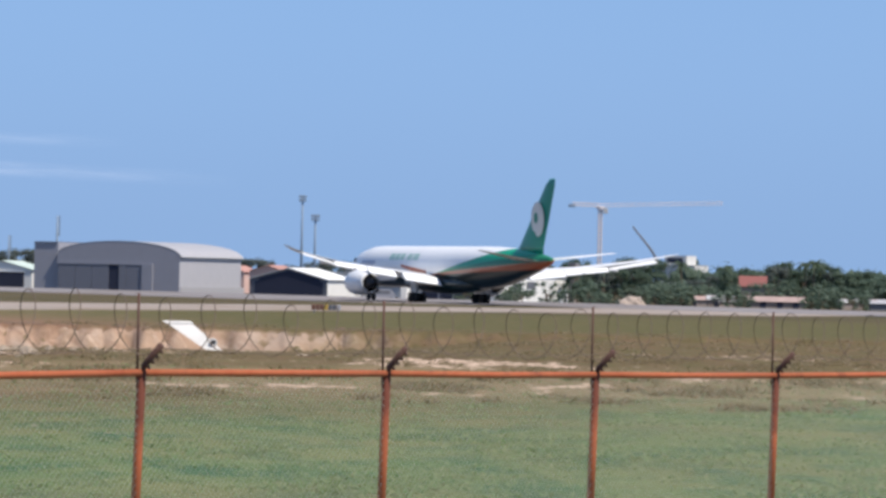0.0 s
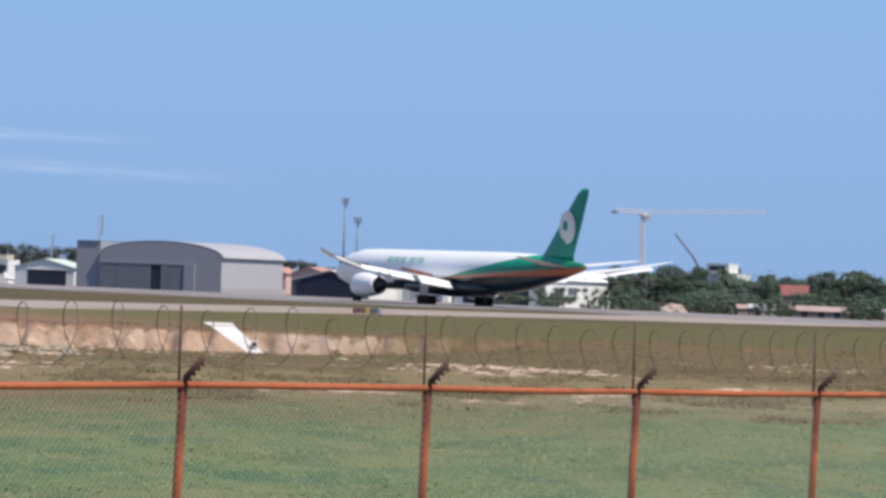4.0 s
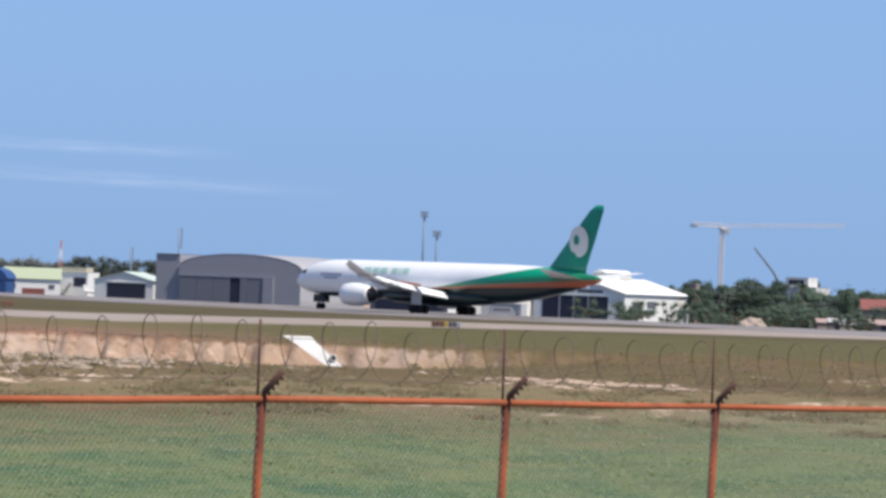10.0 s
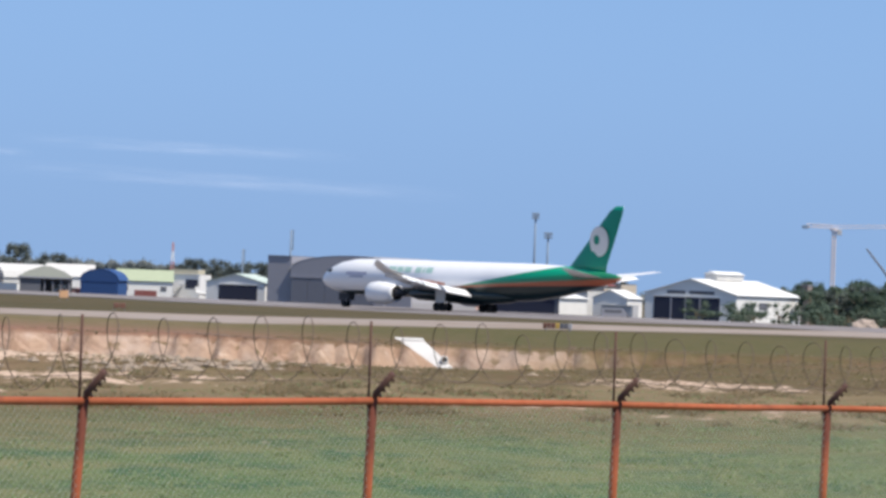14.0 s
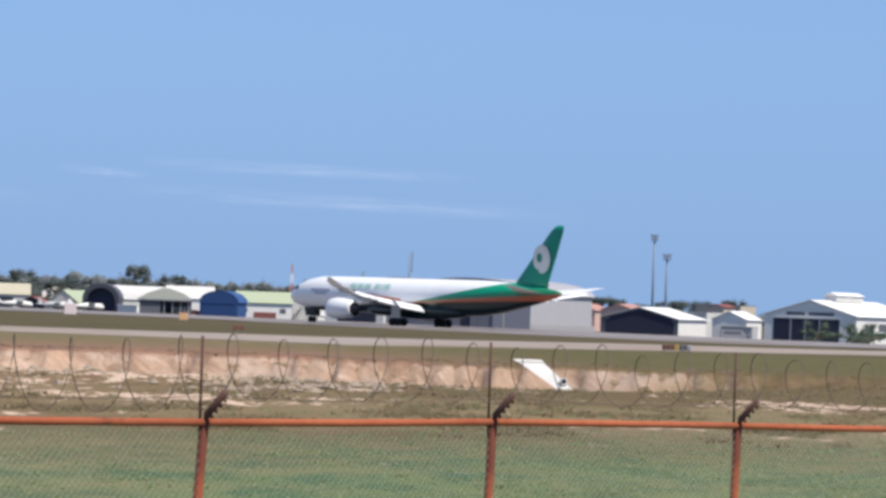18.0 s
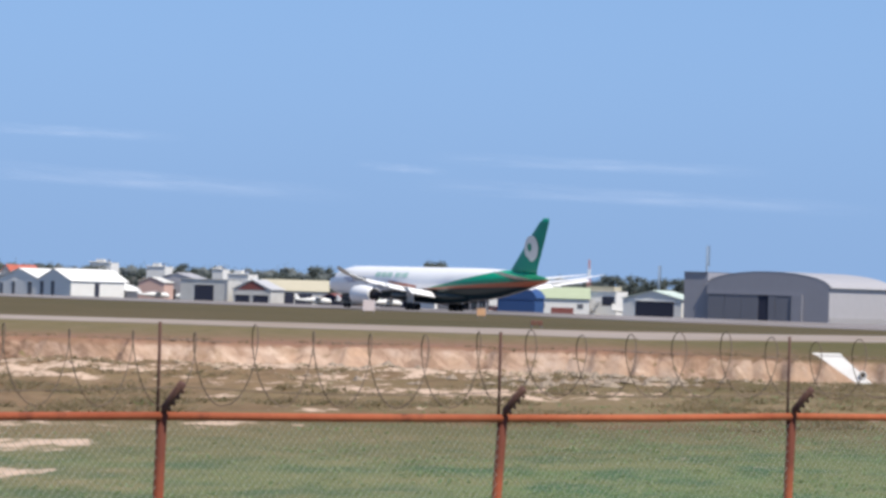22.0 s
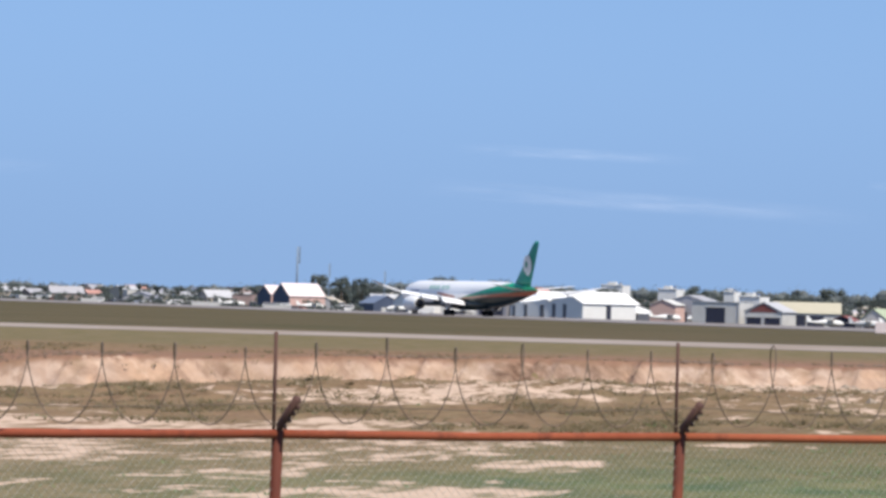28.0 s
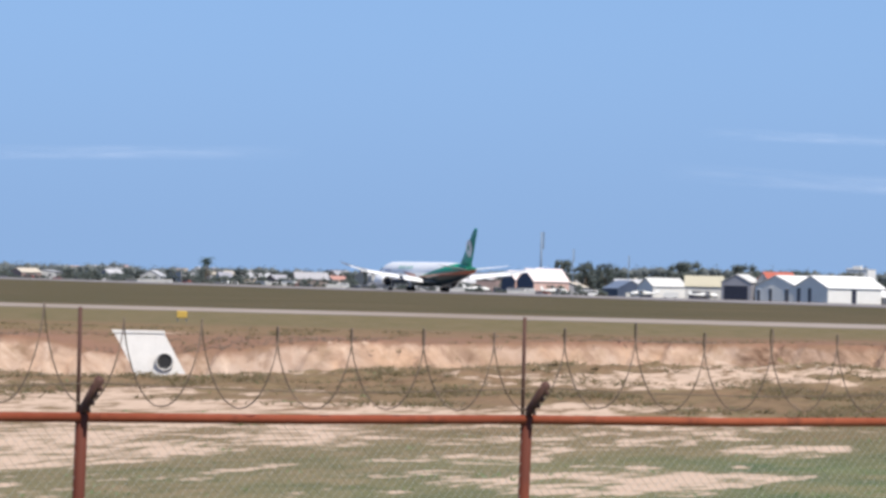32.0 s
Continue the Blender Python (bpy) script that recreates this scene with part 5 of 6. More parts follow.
    part("hipped_end", prism(B(), [(-13.6, 4.4), (-0.4, 4.4), (-7.0, 7.6)], 20.6, 23.0), WHITE, hb)
    part("lean_to", box(B(), -8.0, 0.6, 20.7, 28.5, 0, 2.0), DOORGREY, hb, "low dark lean-to")
    part("lean_to_roof", prism(B(), [(-8.2, 1.98), (0.8, 1.98), (0.8, 2.15), (-8.2, 4.2)], 20.6, 28.7), WHITE, hb)
    shed("red_roofed_house", 12.33, 1200, 10, 9, 6.2, 8.6, "gable", PALEGREY, RED, door=[(0.1, 0.5, 3.2)], doormat=DOORGREY, label="grey house with a red roof", category="house", turn=-45)
    shed("grey_hall", 12.58, 1205, 9.6, 8, 5.4, 7.8, "gable", GREY, OFFWHITE, door=[(0.1, 0.9, 4.4)], label="grey hall with a dark opening")
    cw = shed("cream_roofed_hall", 13.5, 1235, 11, 11.5, 3.9, 7.1, "gable", OFFWHITE, CREAM, label="hall with a wide cream roof", turn=-65)
    # again a dark panel for the shade inside
    part("opening", box(B(), -0.1, 0.08, 1.2, 7.6, 0.2, 2.4), SHADE, cw, "near-black panel painting the shaded open side")
    shed("white_shed", 13.95, 1245, 8, 12.6, 3.6, 6.2, "gable", WHITE, OFFWHITE, door=[(0.1, 0.9, 1.6)], doormat=NAVY, label="low white shed by the runway", turn=-30)
    shed("navy_roofed_hall", 14.06, 1320, 9.6, 12, 2.6, 5.2, "gable", NAVY, SLATE, NAVY, [(0.3, 0.85, 1.5)], OFFWHITE, label="hall with a dark blue gable and slate-blue roof", turn=48)
    # navy on these fronts puts the shaded gable into the paint
    shed("salmon_gabled_hall", 15.63, 1390, 10, 15, 4.2, 8.6, "gable", PINK, ROSE, NAVY, label="gabled hall with pale salmon roof, front painted dark for shade", turn=-30)
    shed("salmon_gabled_hall", 15.89, 1400, 8, 8, 4.6, 7.8, "gable", PINK, ROSE, NAVY, label="gabled hall with pale salmon roof, front painted dark for shade", turn=-30)
    # low houses far off
    rng = random.Random(9)
    kinds = [(OFFWHITE, PALEGREY), (PALEGREY, BEIGE), (PALEGREY, GREY), (BEIGE, PALEGREY), (DUSTYROSE, BEIGE), (BEIGE, TILE), (GREY, PALEGREY), (PALEGREY, DUSTYROSE), (BROWN, ROOFGREY), (OFFWHITE, DUSTYROSE), (PALEGREY, SLATE), (OFFWHITE, WHITE)]
    az = 13.0
    while az < 25:
        d = 1330 + (az - 13) * 52 + rng.uniform(-20, 120)
        wm, rm = kinds[rng.randrange(len(kinds))]
        w = rng.uniform(5, 13)
        ln, eave = rng.uniform(6, 14), rng.uniform(2.2, 3.6)
        ho = shed("low_house", az, d, w, ln, eave, rng.uniform(4.2, 5.8), "gable" if rng.random() < 0.7 else "flat", wm, rm, door=[(0.25, 0.5, 2.0)] if rng.random() < 0.6 else None, label="low pale house in the distance", category="house", turn=rng.choice((-45, -38, -30, -55, 10)))
        house_windows(ho, w, ln, eave, rng)
        az += rng.uniform(0.25, 0.75)
    for i in range(190):
        az = rng.uniform(6.5, 25.5) if i % 3 else rng.uniform(15.0, 25.5)
        d = 1250 + max(0, az - 6) * 42 + rng.uniform(0, 260)
        wm, rm = kinds[rng.randrange(len(kinds))]
        h = rng.uniform(3.2, 6.6) if az < 15 else rng.uniform(3.6, 7.6)
        w, ln = rng.uniform(5, 11), rng.uniform(5, 12)
        ho = shed("distant_house", az, d, w, ln, h * 0.7, h, "gable" if rng.random() < 0.6 else "flat", wm, rm, door=[(0.3, 0.6, 1.9)] if rng.random() < 0.5 else None, label="small pale house among distant trees", category="house", turn=rng.choice((-50, -40, -30, 0, 12)))
        house_windows(ho, w, ln, h * 0.7, rng)
    # white perimeter wall in front of them
    for az0, az1, hw in ((15.6, 16.0, 1.3), (16.55, 17.0, 1.6), (18.3, 18.55, 1.5), (19.05, 19.4, 1.7), (20.7, 21.2, 1.6)):
        a = (az0 + az1) / 2
        d = 1230 + (a - 15) * 60
        w = radians(az1 - az0) * d
        ob = empty("low_white_wall", at_bearing(a, d, SKEW), "low whitewashed wall along the airfield", "wall", "walls along the airfield")
        part("wall_panel", box(B(), -w / 2, w / 2, 0, 0.3, 0, hw, 0.05), OFFWHITE, ob)
        part("coping", box(B(), -w / 2 - 0.1, w / 2 + 0.1, -0.08, 0.38, hw, hw + 0.15), WHITE, ob)
    # the settlement in the wood
    hs = shed("white_house", -6.38, 1000, 9.2, 8, 8.2, 8.6, "flat", OFFWHITE, WHITE, label="white two-storey house among trees", category="house")
    part("upper_storey", box(B(), -8.4, -2.4, 0.4, 6, 8.6, 11.0), OFFWHITE, hs)
    part("dark_window", box(B(), -7.6, -3.4, 0.3, 0.5, 9.2, 10.4), SHADE, hs)
    shed("red_roofed_house", -7.02, 845, 4.4, 5.4, 3.9, 6.0, "gable", BROWN, RUSTRED, door=[(0.4, 0.7, 2.2)], label="small house with a red roof among trees", category="house", turn=-65)
    bb = shed("brown_block", -4.7, 806, 1.4, 2.0, 6.0, 7.6, "flat", BROWN, BROWN, label="narrow brown stair tower behind the white hangar", category="building")
    part("cornice", box(B(), -1.5, 0.1, -0.1, 2.1, 7.6, 7.85), GREY, bb)
    rng = random.Random(77)
    for az, w, e, p, rm, wm, turn in ((-6.42, 2.2, 1.2, 1.9, DUSTYROSE, BROWN, -50), (-6.58, 2.6, 1.4, 2.1, PALEGREY, BROWN, -60), (-6.74, 2.2, 1.1, 1.7, ROOFGREY, BROWN, -35), (-8.46, 1.5, 1.3, 1.9, PALEGREY, BROWN, -30),
                                      (-8.85, 4.0, 1.3, 2.0, ROOFGREY, DOORGREY, -60), (-9.4, 5.0, 1.4, 2.2, RUSTRED, DOORGREY, -40)):
        sk = shed("low_shack", az, rng.uniform(762, 786), w, rng.uniform(3, 5.5), e, p, "gable", wm, rm, wm, [(0.3, 0.6, e * 0.8)], label="low shack with a patched metal roof", category="shack", turn=turn)
        part("roof_patch", box(B(), -w * 0.7, -w * 0.35, 0.3, 1.4, p - 0.35, p + 0.02), TILE, sk, "rusty sheet laid on the roof")
    ls = shed("long_shack", -7.16, 772, 5, 10.5, 1.2, 2.1, "gable", BROWN, DUSTYROSE, BROWN, label="long low shack with a faded pinkish roof", category="shack", turn=-62)
    for y in (2.0, 5.2, 8.2):
        part("side_door", box(B(), -0.05, 0.08, y, y + 1.1, 0, 1.3), SHADE, ls)
    # a heap of pale earth beside the shacks
    bm = B()
    bmesh.ops.create_icosphere(bm, subdivisions=3, radius=1)
    for q in bm.verts:
        k = 1 + 0.28 * noise.noise(q.co * 1.9) + 0.12 * noise.noise(q.co * 5.0)
        q.co = Vector((q.co.x * 2.7 * k, q.co.y * 2.4 * k, max(-0.1, q.co.z) * 1.9 * k))
    a = radians(-5.5)
    mound = part("earth_mound", bm, paint("mound_earth", (0.36, 0.29, 0.24), 0.95, scale=1.2, bump=0.5))
    mound.matrix_basis = pose(-math.sin(a) * 722, math.cos(a) * 722, ground_z(-math.sin(a) * 722, math.cos(a) * 722) - 0.05)
    tagged(mound, "mound of pale dug earth beside the bushes", "earth mound")


# --- masts, crane, poles ---
def build_masts():
    for az, z, w in ((-0.85, 20.5, 1.1), (-1.035, 16.3, 1.3)):
        a = radians(az)
        ob = empty("floodlight_mast", pose(-math.sin(a) * 900, math.cos(a) * 900, LOW), "tall steel floodlight mast", "mast", "floodlight masts")
        part("mast_pole", tube(B(), [(0, 0, 0), (0, 0, (z - LOW) * 0.5), (0, 0, z - LOW)], 0.34, 8, 0.2), FARSTEEL, ob, smooth=True)
        part("lamp_frame", box(B(), -w * 0.75, w * 0.75, -0.3, 0.3, z - LOW - 0.5, z - LOW + 0.1, 0.05), FARSTEEL, ob)
        for i in range(4):
            x = (i - 1.5) * w * 0.36
            part("lamp_head", box(B(), x - 0.18, x + 0.18, -0.5, 0.1, z - LOW - 1.3, z - LOW - 0.6, 0.04), FARSTEEL, ob)
    for az, d, z, r in ((2.58, 900, 14.9, 0.24), (3.25, 900, 10.3, 0.2), (15.53, 1450, 20.6, 0.4), (15.08, 1420, 14.6, 0.2), (14.3, 1420, 12.6, 0.18)):
        a = radians(az)
        ob = empty("pole", pose(-math.sin(a) * d, math.cos(a) * d, LOW), "slender grey pole behind the sheds", "pole", "poles behind the sheds")
        part("shaft", tube(B(), [(0, 0, 0), (0, 0, z - LOW)], r * 1.3, 8, r * 0.8), FARSTEEL, ob, smooth=True)
        part("antenna", tube(B(), [(r * 2, 0, (z - LOW) * 0.72), (r * 2, 0, z - LOW)], r * 0.7, 6), FARSTEEL, ob)
        part("bracket", box(B(), -0.1, r * 2.4, -0.1, 0.1, (z - LOW) * 0.74, (z - LOW) * 0.76), FARSTEEL, ob)
    # banded beacon mast
    a = radians(4.23)
    ob = empty("beacon_mast", pose(-math.sin(a) * 915, math.cos(a) * 915, LOW), "red and white banded lattice mast", "mast")
    red, white = paint("band_red", (0.52, 0.27, 0.25), 0.6), WHITE
    for i in range(6):
        z0 = i * 2.1
        bm = B()
        q = 0.62 - 0.085 * i
        q2 = q - 0.085
        for sx in (-1, 1):
            for sy in (-1, 1):
                tube(bm, [(sx * q, sy * q, z0), (sx * q2, sy * q2, z0 + 2.1)], 0.09, 5)
        for s in (-1, 1):
            tube(bm, [(-q, s * q, z0), (q2, s * q2, z0 + 2.1)], 0.06, 4)
            tube(bm, [(s * q, q, z0), (s * q2, -q2, z0 + 2.1)], 0.06, 4)
        part("mast_section", bm, red if i % 2 else white, ob)
    # tower crane
    a = radians(-5.04)
    ob = empty("tower_crane", pose(-math.sin(a) * 1300, math.cos(a) * 1300, LOW, 0, 0, -5.04), "pale tower crane with a long jib above the trees", "crane")
    top = 25.9 - LOW

    def lattice(p0, p1, half, cell, r):
        bm = B()
        p0, p1 = Vector(p0), Vector(p1)
        d = p1 - p0
        n = max(2, round(d.length / cell))
        u = Vector((0, 1, 0))
        w = d.normalized().cross(u)
        cs = [u * half + w * half, u * half - w * half, -u * half - w * half, -u * half + w * half]
        for c in cs:
            tube(bm, [p0 + c, p1 + c], r, 4)
        for i in range(n):
            q0, q1 = p0 + d * (i / n), p0 + d * ((i + 1) / n)
            for j in range(4):
                tube(bm, [q0 + cs[j], q1 + cs[(j + 1) % 4]], r * 0.7, 3)
        return bm

    part("tower", lattice((0, 0, 0), (0, 0, top), 0.5, 1.3, 0.22), CRANE, ob)
    part("slewing_ring", tube(B(), [(0, 0, top), (0, 0, top + 0.7)], 1.3, 12), CRANE, ob)
    part("cab", box(B(), 0.9, 2.4, -1.0, 0.6, top - 1.4, top + 0.4, 0.1), PALEGREY, ob)
    part("jib", lattice((0, 0, top + 1.2), (39, 0, top + 2.6), 0.5, 1.9, 0.075), CRANE, ob)
    cj = part("counter_jib", lattice((0, 0, top + 1.2), (-9, 0, top + 1.4), 0.5, 1.5, 0.13), CRANE, ob)
    part("counterweight", box(B(), -10.2, -8.0, -0.6, 0.6, top + 0.4, top + 1.4, 0.1), FARSTEEL, cj, "dark counterweight blocks")
    # mobile crane boom
    a = radians(-5.77)
    ob = empty("mobile_crane", pose(-math.sin(a) * 1100, math.cos(a) * 1100, LOW, 0, 0, -5.77), "dark boom of a mobile crane among trees", "crane")
    part("boom", tube(B(), [(6.5, 0, 1.6), (0, 0, 12.9), (-5.2, 0, 19.2)], 0.45, 6, 0.25), DOORGREY, ob)
    part("carrier", box(B(), 3.5, 11, -1.3, 1.3, 0.6, 2.4, 0.15), YELLOW, ob)
    for x in (4.5, 7, 9.8):
        part("wheel", tube(B(), [(x, -1.4, 0.6), (x, -0.9, 0.6)], 0.6, 12), BLACK, ob)


# --- things on the grass ---
def build_airfield_things():
    # culvert headwalls that lean into the ditch bank
    def culvert(az, d, turn, z, w, h, shear, back, hole, foot=1.0, kerbs=True):
        a = radians(az)
        ob = empty("culvert_headwall", pose(-math.sin(a) * d, math.cos(a) * d, z, 0, 0, az + turn), "white concrete culvert headwall in the ditch bank", "culvert", "culverts")

        def leaning(x0, x1, z0, z1, thick, off):
            bm = B()
            cs = [[bm.verts.new((x * (1 + (foot - 1) * (1 - zz / h)) + shear * (1 - zz / h), back * zz + y, zz)) for x, zz in ((x0, z0), (x1, z0), (x1, z1), (x0, z1))] for y in (off, off + thick)]
            loft(bm, cs)
            return bm

        part("headwall", leaning(0, w, -0.5, h, 0.3, 0), CONCRETE, ob)
        part("coping", leaning(-0.06, w + 0.06, h - 0.02, h + 0.12, 0.5, -0.06), CONCRETE, ob)
        for x in (-0.05, w - 0.12) if kerbs else ():
            part("side_kerb", leaning(x, x + 0.17, -0.5, h - 0.03, 0.2, -0.09), CONCRETE, ob)
        if kerbs:
            part("toe_slab", box(B(), shear - 0.1, shear + w + 0.5, -0.8, 0.25, -0.5, 0.02, 0.04), CONCRETE, ob)
        cx, cz, r = hole
        cx = cx * (1 + (foot - 1) * (1 - cz / h)) + shear * (1 - cz / h)
        y1 = back * (cz - r) - 0.16
        bm = B()
        rings = [[bm.verts.new((cx + q * math.cos(g), y, cz + q * math.sin(g))) for g in (2 * math.pi * i / 22 for i in range(22))] for q, y in ((r, y1 + 1.4), (r, y1), (r + 0.09, y1), (r + 0.09, y1 + 1.4))]
        loft(bm, rings, caps=False)
        part("pipe", bm, CONCRETE, ob, smooth=True)
        # a solid black plug paints the shade inside the bore
        part("pipe_mouth", tube(B(), [(cx, y1 + 0.06, cz), (cx, y1 + 1.2, cz)], r, 20), BLACK, ob, "black plug painting the shade in the pipe")
        return ob

    culvert(1.02, 238.5, 0, -0.95, 1.5, 1.33, 2.05, 0.9, (1.5, 0.24, 0.14), 0.66, False)
    culvert(21.52, 211.0, 0, -1.92, 2.6, 2.28, 1.25, 0.3, (1.85, 0.82, 0.39), 1.0, False)

    # guidance signs on the grass by the taxiway
    def sign(x, y, w, h, mats, label, turn=0.0, z=0.0):
        ob = empty("taxiway_sign", pose(x, y, z, 0, 0, turn), label, "sign", "taxiway signs")
        for i, m in enumerate(mats):
            ww = w / len(mats)
            part("sign_panel", box(B(), -w / 2 + i * ww + 0.03, -w / 2 + (i + 1) * ww - 0.03, -0.12, 0.12, 0.25, h, 0.04), m, ob)
        for sx in (-0.4, 0.4):
            part("foot", tube(B(), [(sx * w, 0, -0.1), (sx * w, 0, 0.3)], 0.06, 6), STEEL, ob)
        return ob

    sign(7.6, 358.5, 2.7, 0.72, (SIGN, SIGN, SIGN, YELLOW, DOORGREY, DOORGREY, SIDEGREY), "low dark airfield sign beside the taxiway", -15)
    sign(-35.4, 409.0, 1.25, 0.75, (SIGN, SIGN), "low dark airfield sign beside the taxiway", 10)
    sign(-54.2, 540.0, 1.25, 1.2, (PEACH,), "small dull orange airfield sign in the grass", 10)
    sign(-74.2, 578.0, 1.8, 1.8, (ROSE,), "pale pink marker board in the grass", 8)
    sign(-103.0, 274.5, 0.8, 0.75, (YELLOW,), "small yellow airfield sign in the grass", 20)


def build_apron_things():
    """Light aircraft and vans parked before the sheds."""
    def light_plane(az, d, turn):
        a = radians(az)
        ob = empty("light_aircraft", pose(-math.sin(a) * d, math.cos(a) * d, LOW, 0, 0, az + turn), "small white propeller aircraft parked on the apron", "airplane", "parked aircraft")
        bm = B()
        rings = [[bm.verts.new((x, q * math.cos(g), z + q * 1.1 * math.sin(g))) for g in (2 * math.pi * i / 12 for i in range(12))] for x, z, q in ((3.6, 1.25, 0.15), (3.2, 1.3, 0.5), (1.5, 1.45, 0.68), (-0.5, 1.5, 0.66), (-3.0, 1.5, 0.35), (-5.0, 1.55, 0.14))]
        loft(bm, rings)
        part("fuselage", bm, WHITE, ob, smooth=True)
        part("wing", box(B(), -0.4, 1.2, -5.6, 5.6, 2.05, 2.2, 0.05), WHITE, ob)
        part("tailplane", box(B(), -5.1, -4.2, -1.7, 1.7, 1.55, 1.65, 0.03), WHITE, ob)
        part("fin", prism(B(), [(-3.9, 1.7), (-5.2, 1.7), (-5.4, 3.0), (-4.8, 3.0)], -0.05, 0.05), WHITE, ob)
        for x, y in ((2.6, 0), (-0.2, -1.1), (-0.2, 1.1)):
            part("wheel", tube(B(), [(x, y - 0.08, 0.25), (x, y + 0.08, 0.25)], 0.25, 10), BLACK, ob)
            part("leg", tube(B(), [(x, y * 0.4, 1.1), (x, y, 0.25)], 0.05, 5), STEEL, ob)

    for az, d, turn in ((7.05, 960, 20), (7.5, 965, -30), (8.05, 975, 10), (3.55, 850, 15), (9.85, 1040, 200), (10.3, 1060, 20), (13.2, 1190, 12), (14.1, 1230, 190), (15.3, 1280, 15), (16.4, 1340, 5)):
        light_plane(az, d, turn)

    def van(az, d, turn, mat, label):
        a = radians(az)
        ob = empty("van", pose(-math.sin(a) * d, math.cos(a) * d, LOW, 0, 0, az + turn), label, "van", "vehicles on the apron")
        part("body", prism(B(), [(-2.3, 0.35), (2.3, 0.35), (2.3, 1.15), (1.5, 2.1), (-2.3, 2.1)], -0.9, 0.9), mat, ob)
        part("windscreen", prism(B(), [(2.24, 1.2), (2.3, 1.2), (1.6, 2.0), (1.54, 2.0)], -0.8, 0.8), DOORGREY, ob)
        part("side_window", box(B(), -1.8, 1.3, -0.93, -0.89, 1.3, 1.85), DOORGREY, ob)
        for x in (-1.5, 1.5):
            for y in (-0.92, 0.7):
                part("wheel", tube(B(), [(x, y, 0.35), (x, y + 0.22, 0.35)], 0.35, 12), BLACK, ob)

    for az, d, turn in ((13.7, 1200, 175), (14.8, 1250, 4), (17.2, 1370, 2), (18.3, 1460, -4)):
        van(az, d, turn, WHITE, "white van parked on the apron")
    # small cars and crates along the apron's edge
    rng = random.Random(21)
    tones = (WHITE, OFFWHITE, SHADE, WHITE, NAVY, DOORGREY, RUSTRED, DOORGREY)
    az = 5.2
    while az < 24.5:
        d = 930 + max(0, az - 5) * 42 + rng.uniform(-12, 12) + max(0, az - 15) * 10
        a = radians(az)
        mt = rng.randrange(len(tones))
        turn = az - 25 + rng.uniform(-30, 30)
        if rng.random() < 0.6:
            ob = empty("car", pose(-math.sin(a) * d, math.cos(a) * d, LOW, 0, 0, turn), "small car parked along the apron's edge", "car", "vehicles on the apron")
            part("body", prism(B(), [(-2.1, 0.3), (2.1, 0.3), (2.1, 0.75), (1.3, 0.9), (0.8, 1.45), (-1.5, 1.45), (-2.1, 0.9)], -0.85, 0.85), tones[mt], ob)
            part("side_window", box(B(), -1.2, 0.8, -0.87, -0.84, 0.95, 1.35), DOORGREY, ob)
            for x in (-1.3, 1.3):
                for y in (-0.87, 0.67):
                    part("wheel", tube(B(), [(x, y, 0.32), (x, y + 0.2, 0.32)], 0.32, 10), BLACK, ob)
        else:
            w, h = rng.uniform(1.2, 3.4), rng.uniform(0.9, 2.2)
            ob = empty("storage_crate", pose(-math.sin(a) * d, math.cos(a) * d, LOW, 0, 0, turn), "plain storage crate on the apron's edge", "crate", "crates on the apron")
            part("crate_body", box(B(), -w, w, -0.9, 0.9, 0, h, 0.05), tones[mt], ob)
            part("crate_lid", box(B(), -w - 0.06, w + 0.06, -0.96, 0.96, h, h + 0.12, 0.03), OFFWHITE, ob)
        az += rng.uniform(0.1, 0.42)
    for az, d, turn in ((-2.0, 735, 5), (15.9, 1300, 6)):
        van(az, d, turn, GREY, "grey van parked on the apron")


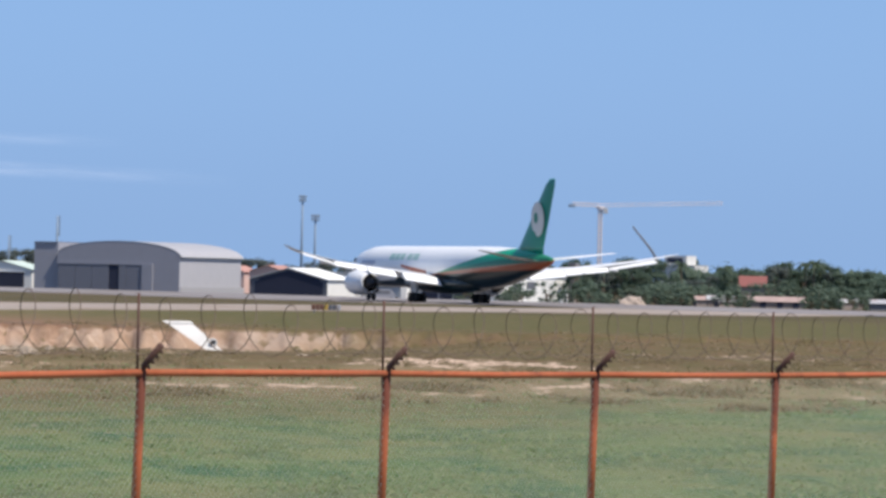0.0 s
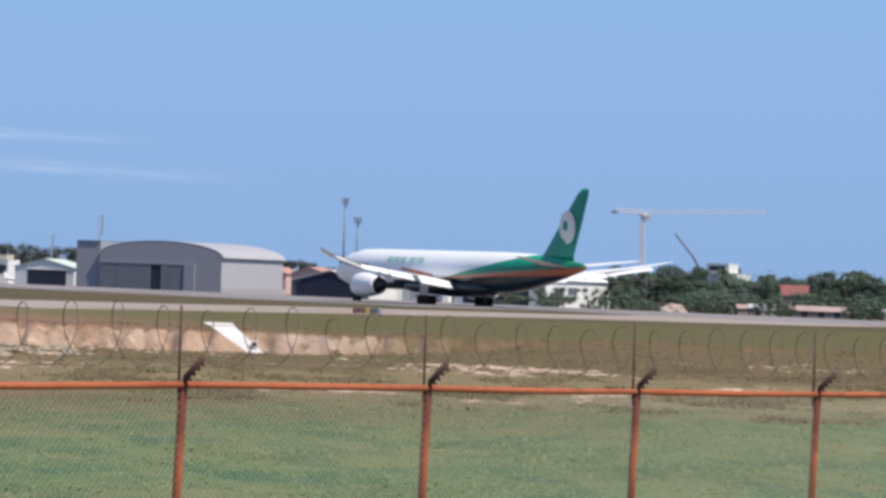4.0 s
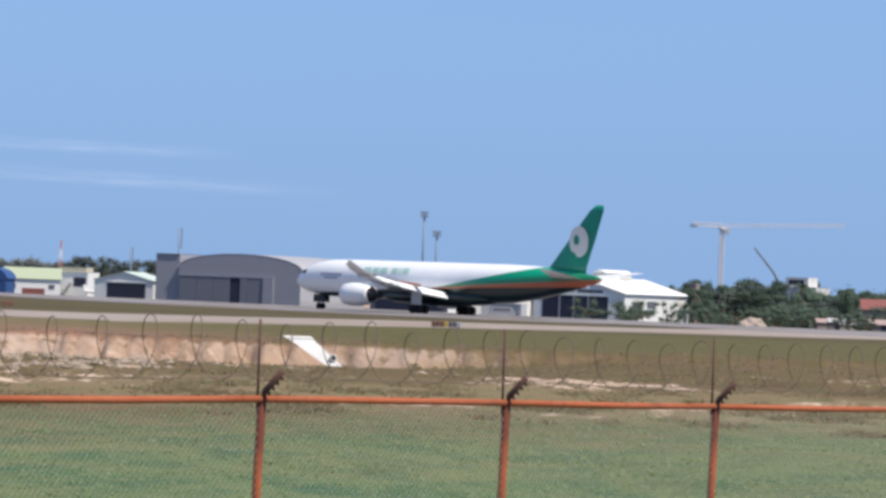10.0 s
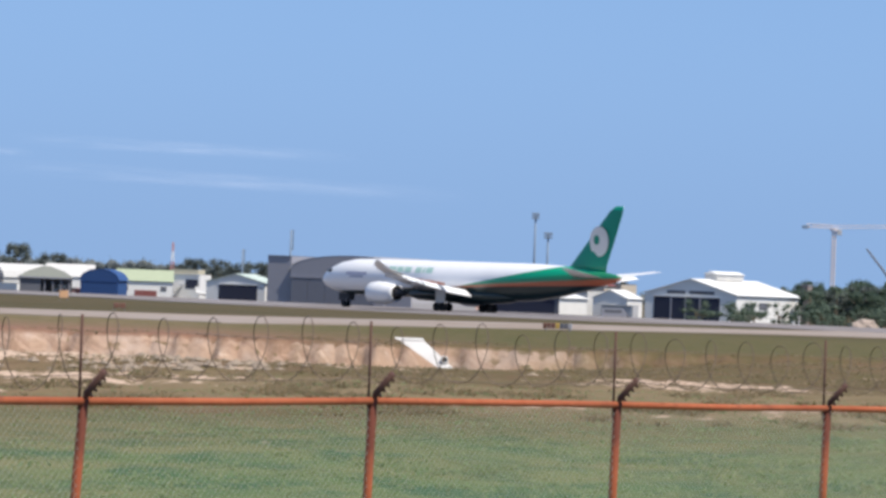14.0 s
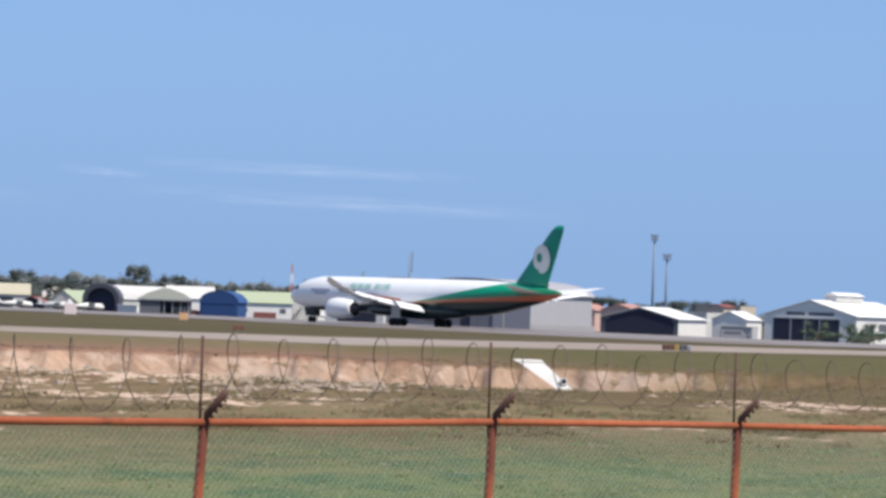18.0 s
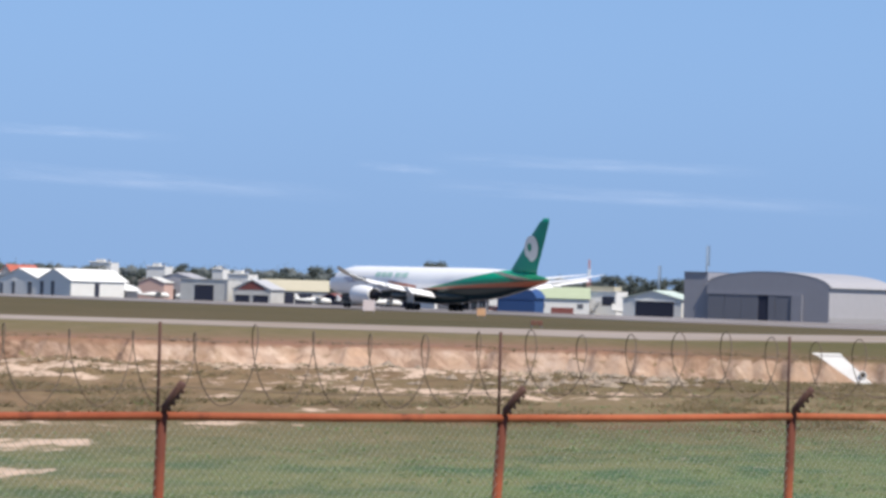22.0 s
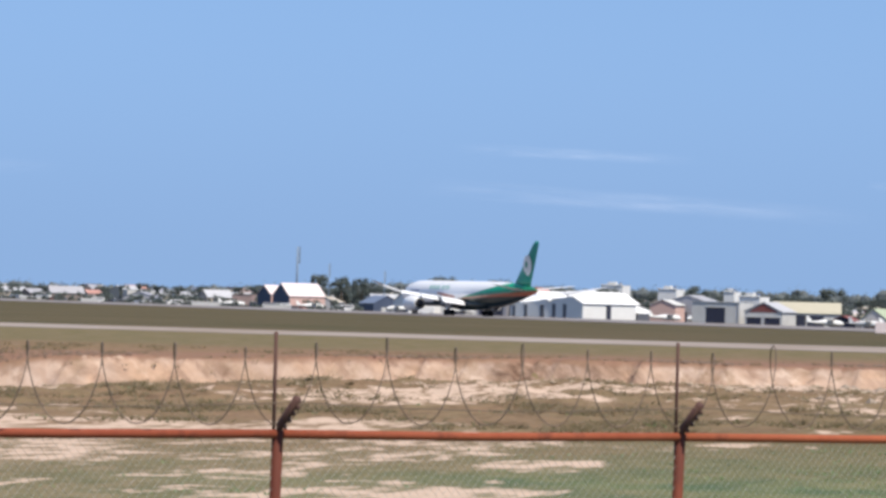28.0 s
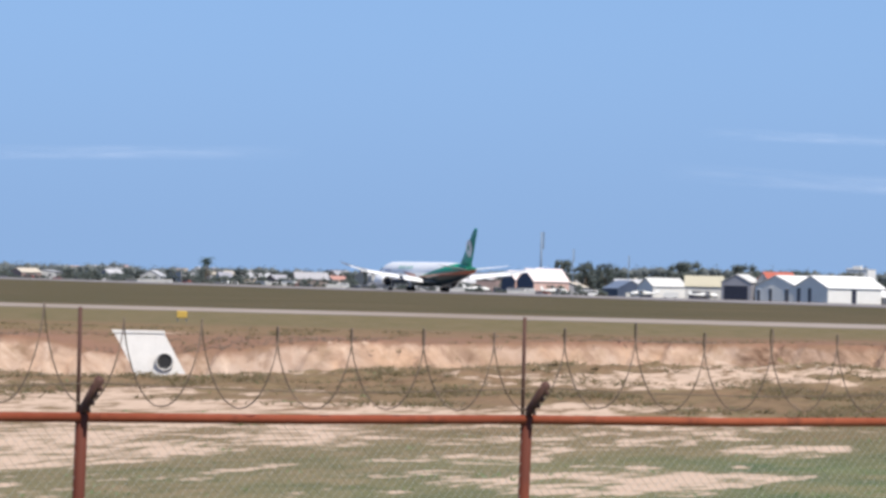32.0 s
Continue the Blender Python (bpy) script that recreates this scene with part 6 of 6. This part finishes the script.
# --- thin high clouds ---
def build_clouds():
    m, t, b = nodes("cirrus")
    at = t.nodes.new("ShaderNodeTexCoord").outputs["Generated"]
    sep = t.nodes.new("ShaderNodeSeparateXYZ")
    t.links.new(at, sep.inputs[0])
    mp = t.nodes.new("ShaderNodeMapping")
    mp.inputs["Scale"].default_value = (3.0, 1.0, 1.4)
    t.links.new(at, mp.inputs[0])
    n = noise_at(t, 2.2, 5, 0.6, mp.outputs[0])

    def fade(v):
        w = calc(t, "MULTIPLY", calc(t, "MULTIPLY", v, calc(t, "SUBTRACT", 1.0, v)), 4.0)
        return calc(t, "POWER", w, 1.3)

    alpha = calc(t, "MULTIPLY", calc(t, "MULTIPLY", fade(sep.outputs[0]), fade(sep.outputs[2])), ramp(t, n, [(0.3, (0, 0, 0)), (0.8, (0.115, 0.115, 0.115))]))
    e = add(t, "BsdfDiffuse", Color=(0.78, 0.78, 0.8, 1))
    tr = t.nodes.new("ShaderNodeBsdfTransparent")
    mix = t.nodes.new("ShaderNodeMixShader")
    t.links.new(alpha, mix.inputs[0])
    t.links.new(tr.outputs[0], mix.inputs[1])
    t.links.new(e.outputs[0], mix.inputs[2])
    t.links.new(mix.outputs[0], t.nodes["Material Output"].inputs["Surface"])
    for a0, z0, a1, z1, th in ((6.6, 153, 1.6, 145, 9), (6.9, 122, 0.0, 105, 11), (14.0, 130, 7.4, 105, 13), (7.6, 143, 6.2, 136, 6), (13.4, 174, 9.9, 166, 8), (24.5, 131, 18.8, 141, 10)):
        d = 4600
        p, q = [Vector((-math.sin(radians(a)) * d, math.cos(radians(a)) * d, z)) for a, z in ((a0, z0), (a1, z1))]
        ln = (q - p).length
        v = [(0, -2.2 * th, -th), (ln, -2.2 * th, -th), (ln, 2.2 * th, th), (0, 2.2 * th, th)]    # a sheet that leans back
        ob = new("cloud", mesh("cloud", v, [(0, 1, 2, 3)], m))
        ob.matrix_basis = Matrix.Translation(p) @ (q - p).to_track_quat("X", "Z").to_matrix().to_4x4()
        tagged(ob, "thin white streak of high cloud", "cloud", kind="structure")


# --- grass and weeds ---
def build_grass():
    rng = random.Random(3)
    for name, label, cols, y0, y1, count, h0, h1 in (
            ("grass", "short green turf with tufts", ((0.16, 0.25, 0.1), (0.3, 0.31, 0.16)), 52, 150, 30000, 0.03, 0.08),
            ("weeds", "dry brown weeds and seedlings along the ditch", ((0.145, 0.13, 0.062), (0.32, 0.235, 0.145)), 110, 262, 60000, 0.06, 0.17)):
        v, f = [], []
        for _ in range(count):
            d = y0 * (y1 / y0) ** rng.random()
            a = radians(rng.uniform(-10.5, 24.5))
            x, y = -math.sin(a) * d, math.cos(a) * d
            thick = noise.noise((x * 0.25, y * 0.12, 11)) + 0.5 * noise.noise((x * 0.9, y * 0.5, 12))
            if rng.random() > 0.75 - bare(x, y) * 0.72 + 0.6 * thick or (name == "weeds" and thick < 0.12) or (name == "grass" and rng.random() < min(0.93, max(0, -x / 16))):
                continue
            k = bank_y(x) - y
            if -1 < k < 5.5 and rng.random() < 0.85 and x < 10:
                continue
            z = ground_z(x, y) - 0.02
            h = rng.uniform(h0, h1) * (1 + 1.2 * max(0, thick))
            for _ in range(3):      # blades that lean over
                q = rng.uniform(0, 6.28)
                w, ln = rng.uniform(0.03, 0.07), rng.uniform(2.0, 3.6) * h
                ex, ey = math.cos(q) * w, math.sin(q) * w
                ox, oy = x + rng.uniform(-0.25, 0.25), y + rng.uniform(-0.25, 0.25)
                b = len(v)
                v += [(ox - ex, oy - ey, z), (ox + ex, oy + ey, z), (ox - ey / w * ln, oy + ex / w * ln, z + h)]
                f.append((b, b + 1, b + 2))
        ob = new(name, mesh(name, v, f, leaf_material(name, *cols, 0.5)))
        tagged(ob, label, "grass", kind="stuff")


# --- clods and rubble thrown up along the ditch ---
def build_rubble():
    for name, label, seed, count, mat, lo, hi in (
            ("rubble", "pale sandy rubble on the ditch floor", 41, 9000, paint("sand_clods", (0.36, 0.285, 0.2), 0.95, scale=2.0), 0.04, 0.12),
            ("broken_concrete", "pale grey lumps of broken concrete in the ditch", 43, 150, paint("broken_concrete", (0.27, 0.215, 0.16), 0.9, scale=2.0), 0.1, 0.28),
            ("soil_clods", "brown clods of topsoil along the bank", 42, 3600, paint("soil_clods", (0.17, 0.118, 0.084), 0.95, scale=2.0), 0.03, 0.1)):
        rng = random.Random(seed)
        v, f = [], []
        while len(v) < count * 6:
            x = rng.uniform(-100, 12) if seed != 43 else -17 + rng.gauss(0, 4.5)
            b = bank_y(x)
            y = b - abs(rng.gauss(0, 34)) - 3 if seed == 41 else 172 + rng.gauss(0, 9) + (-17 - x) * 1.2 if seed == 43 else b + abs(rng.gauss(0, 6)) if rng.random() < 0.6 else b - rng.uniform(4, 70)
            pile = noise.noise((x * 0.13, y * 0.05, seed)) + 0.6 * noise.noise((x * 0.5, y * 0.15, seed))
            if y < 112 or pile < 0.05 + (0.5 if x > -8 and seed == 41 else 0):
                continue
            r = rng.uniform(lo, hi) * (0.6 + pile)
            z = ground_z(x, y) + r * 0.2
            n = len(v)
            for dx, dy, dz in ((1, 0, 0), (0, 1, 0), (-1, 0, 0), (0, -1, 0), (0, 0, 0.7), (0, 0, -0.7)):
                q = r * rng.uniform(0.6, 1.3)
                v.append((x + dx * q * 1.6 + rng.uniform(-0.3, 0.3) * r, y + dy * q * 1.6, z + dz * q + rng.uniform(-0.2, 0.2) * r))
            for i in range(4):
                f += [(n + i, n + (i + 1) % 4, n + 4), (n + (i + 1) % 4, n + i, n + 5)]
        tagged(new(name, mesh(name, v, f, mat)), label, "rubble", kind="stuff")


# --- the place ---
build_ground()
build_pavements()
build_clouds()
build_sheds()
build_masts()
build_trees()
build_apron_things()
build_airfield_things()
build_grass()
build_rubble()
build_fence()
airliner = build_airliner()
motions()
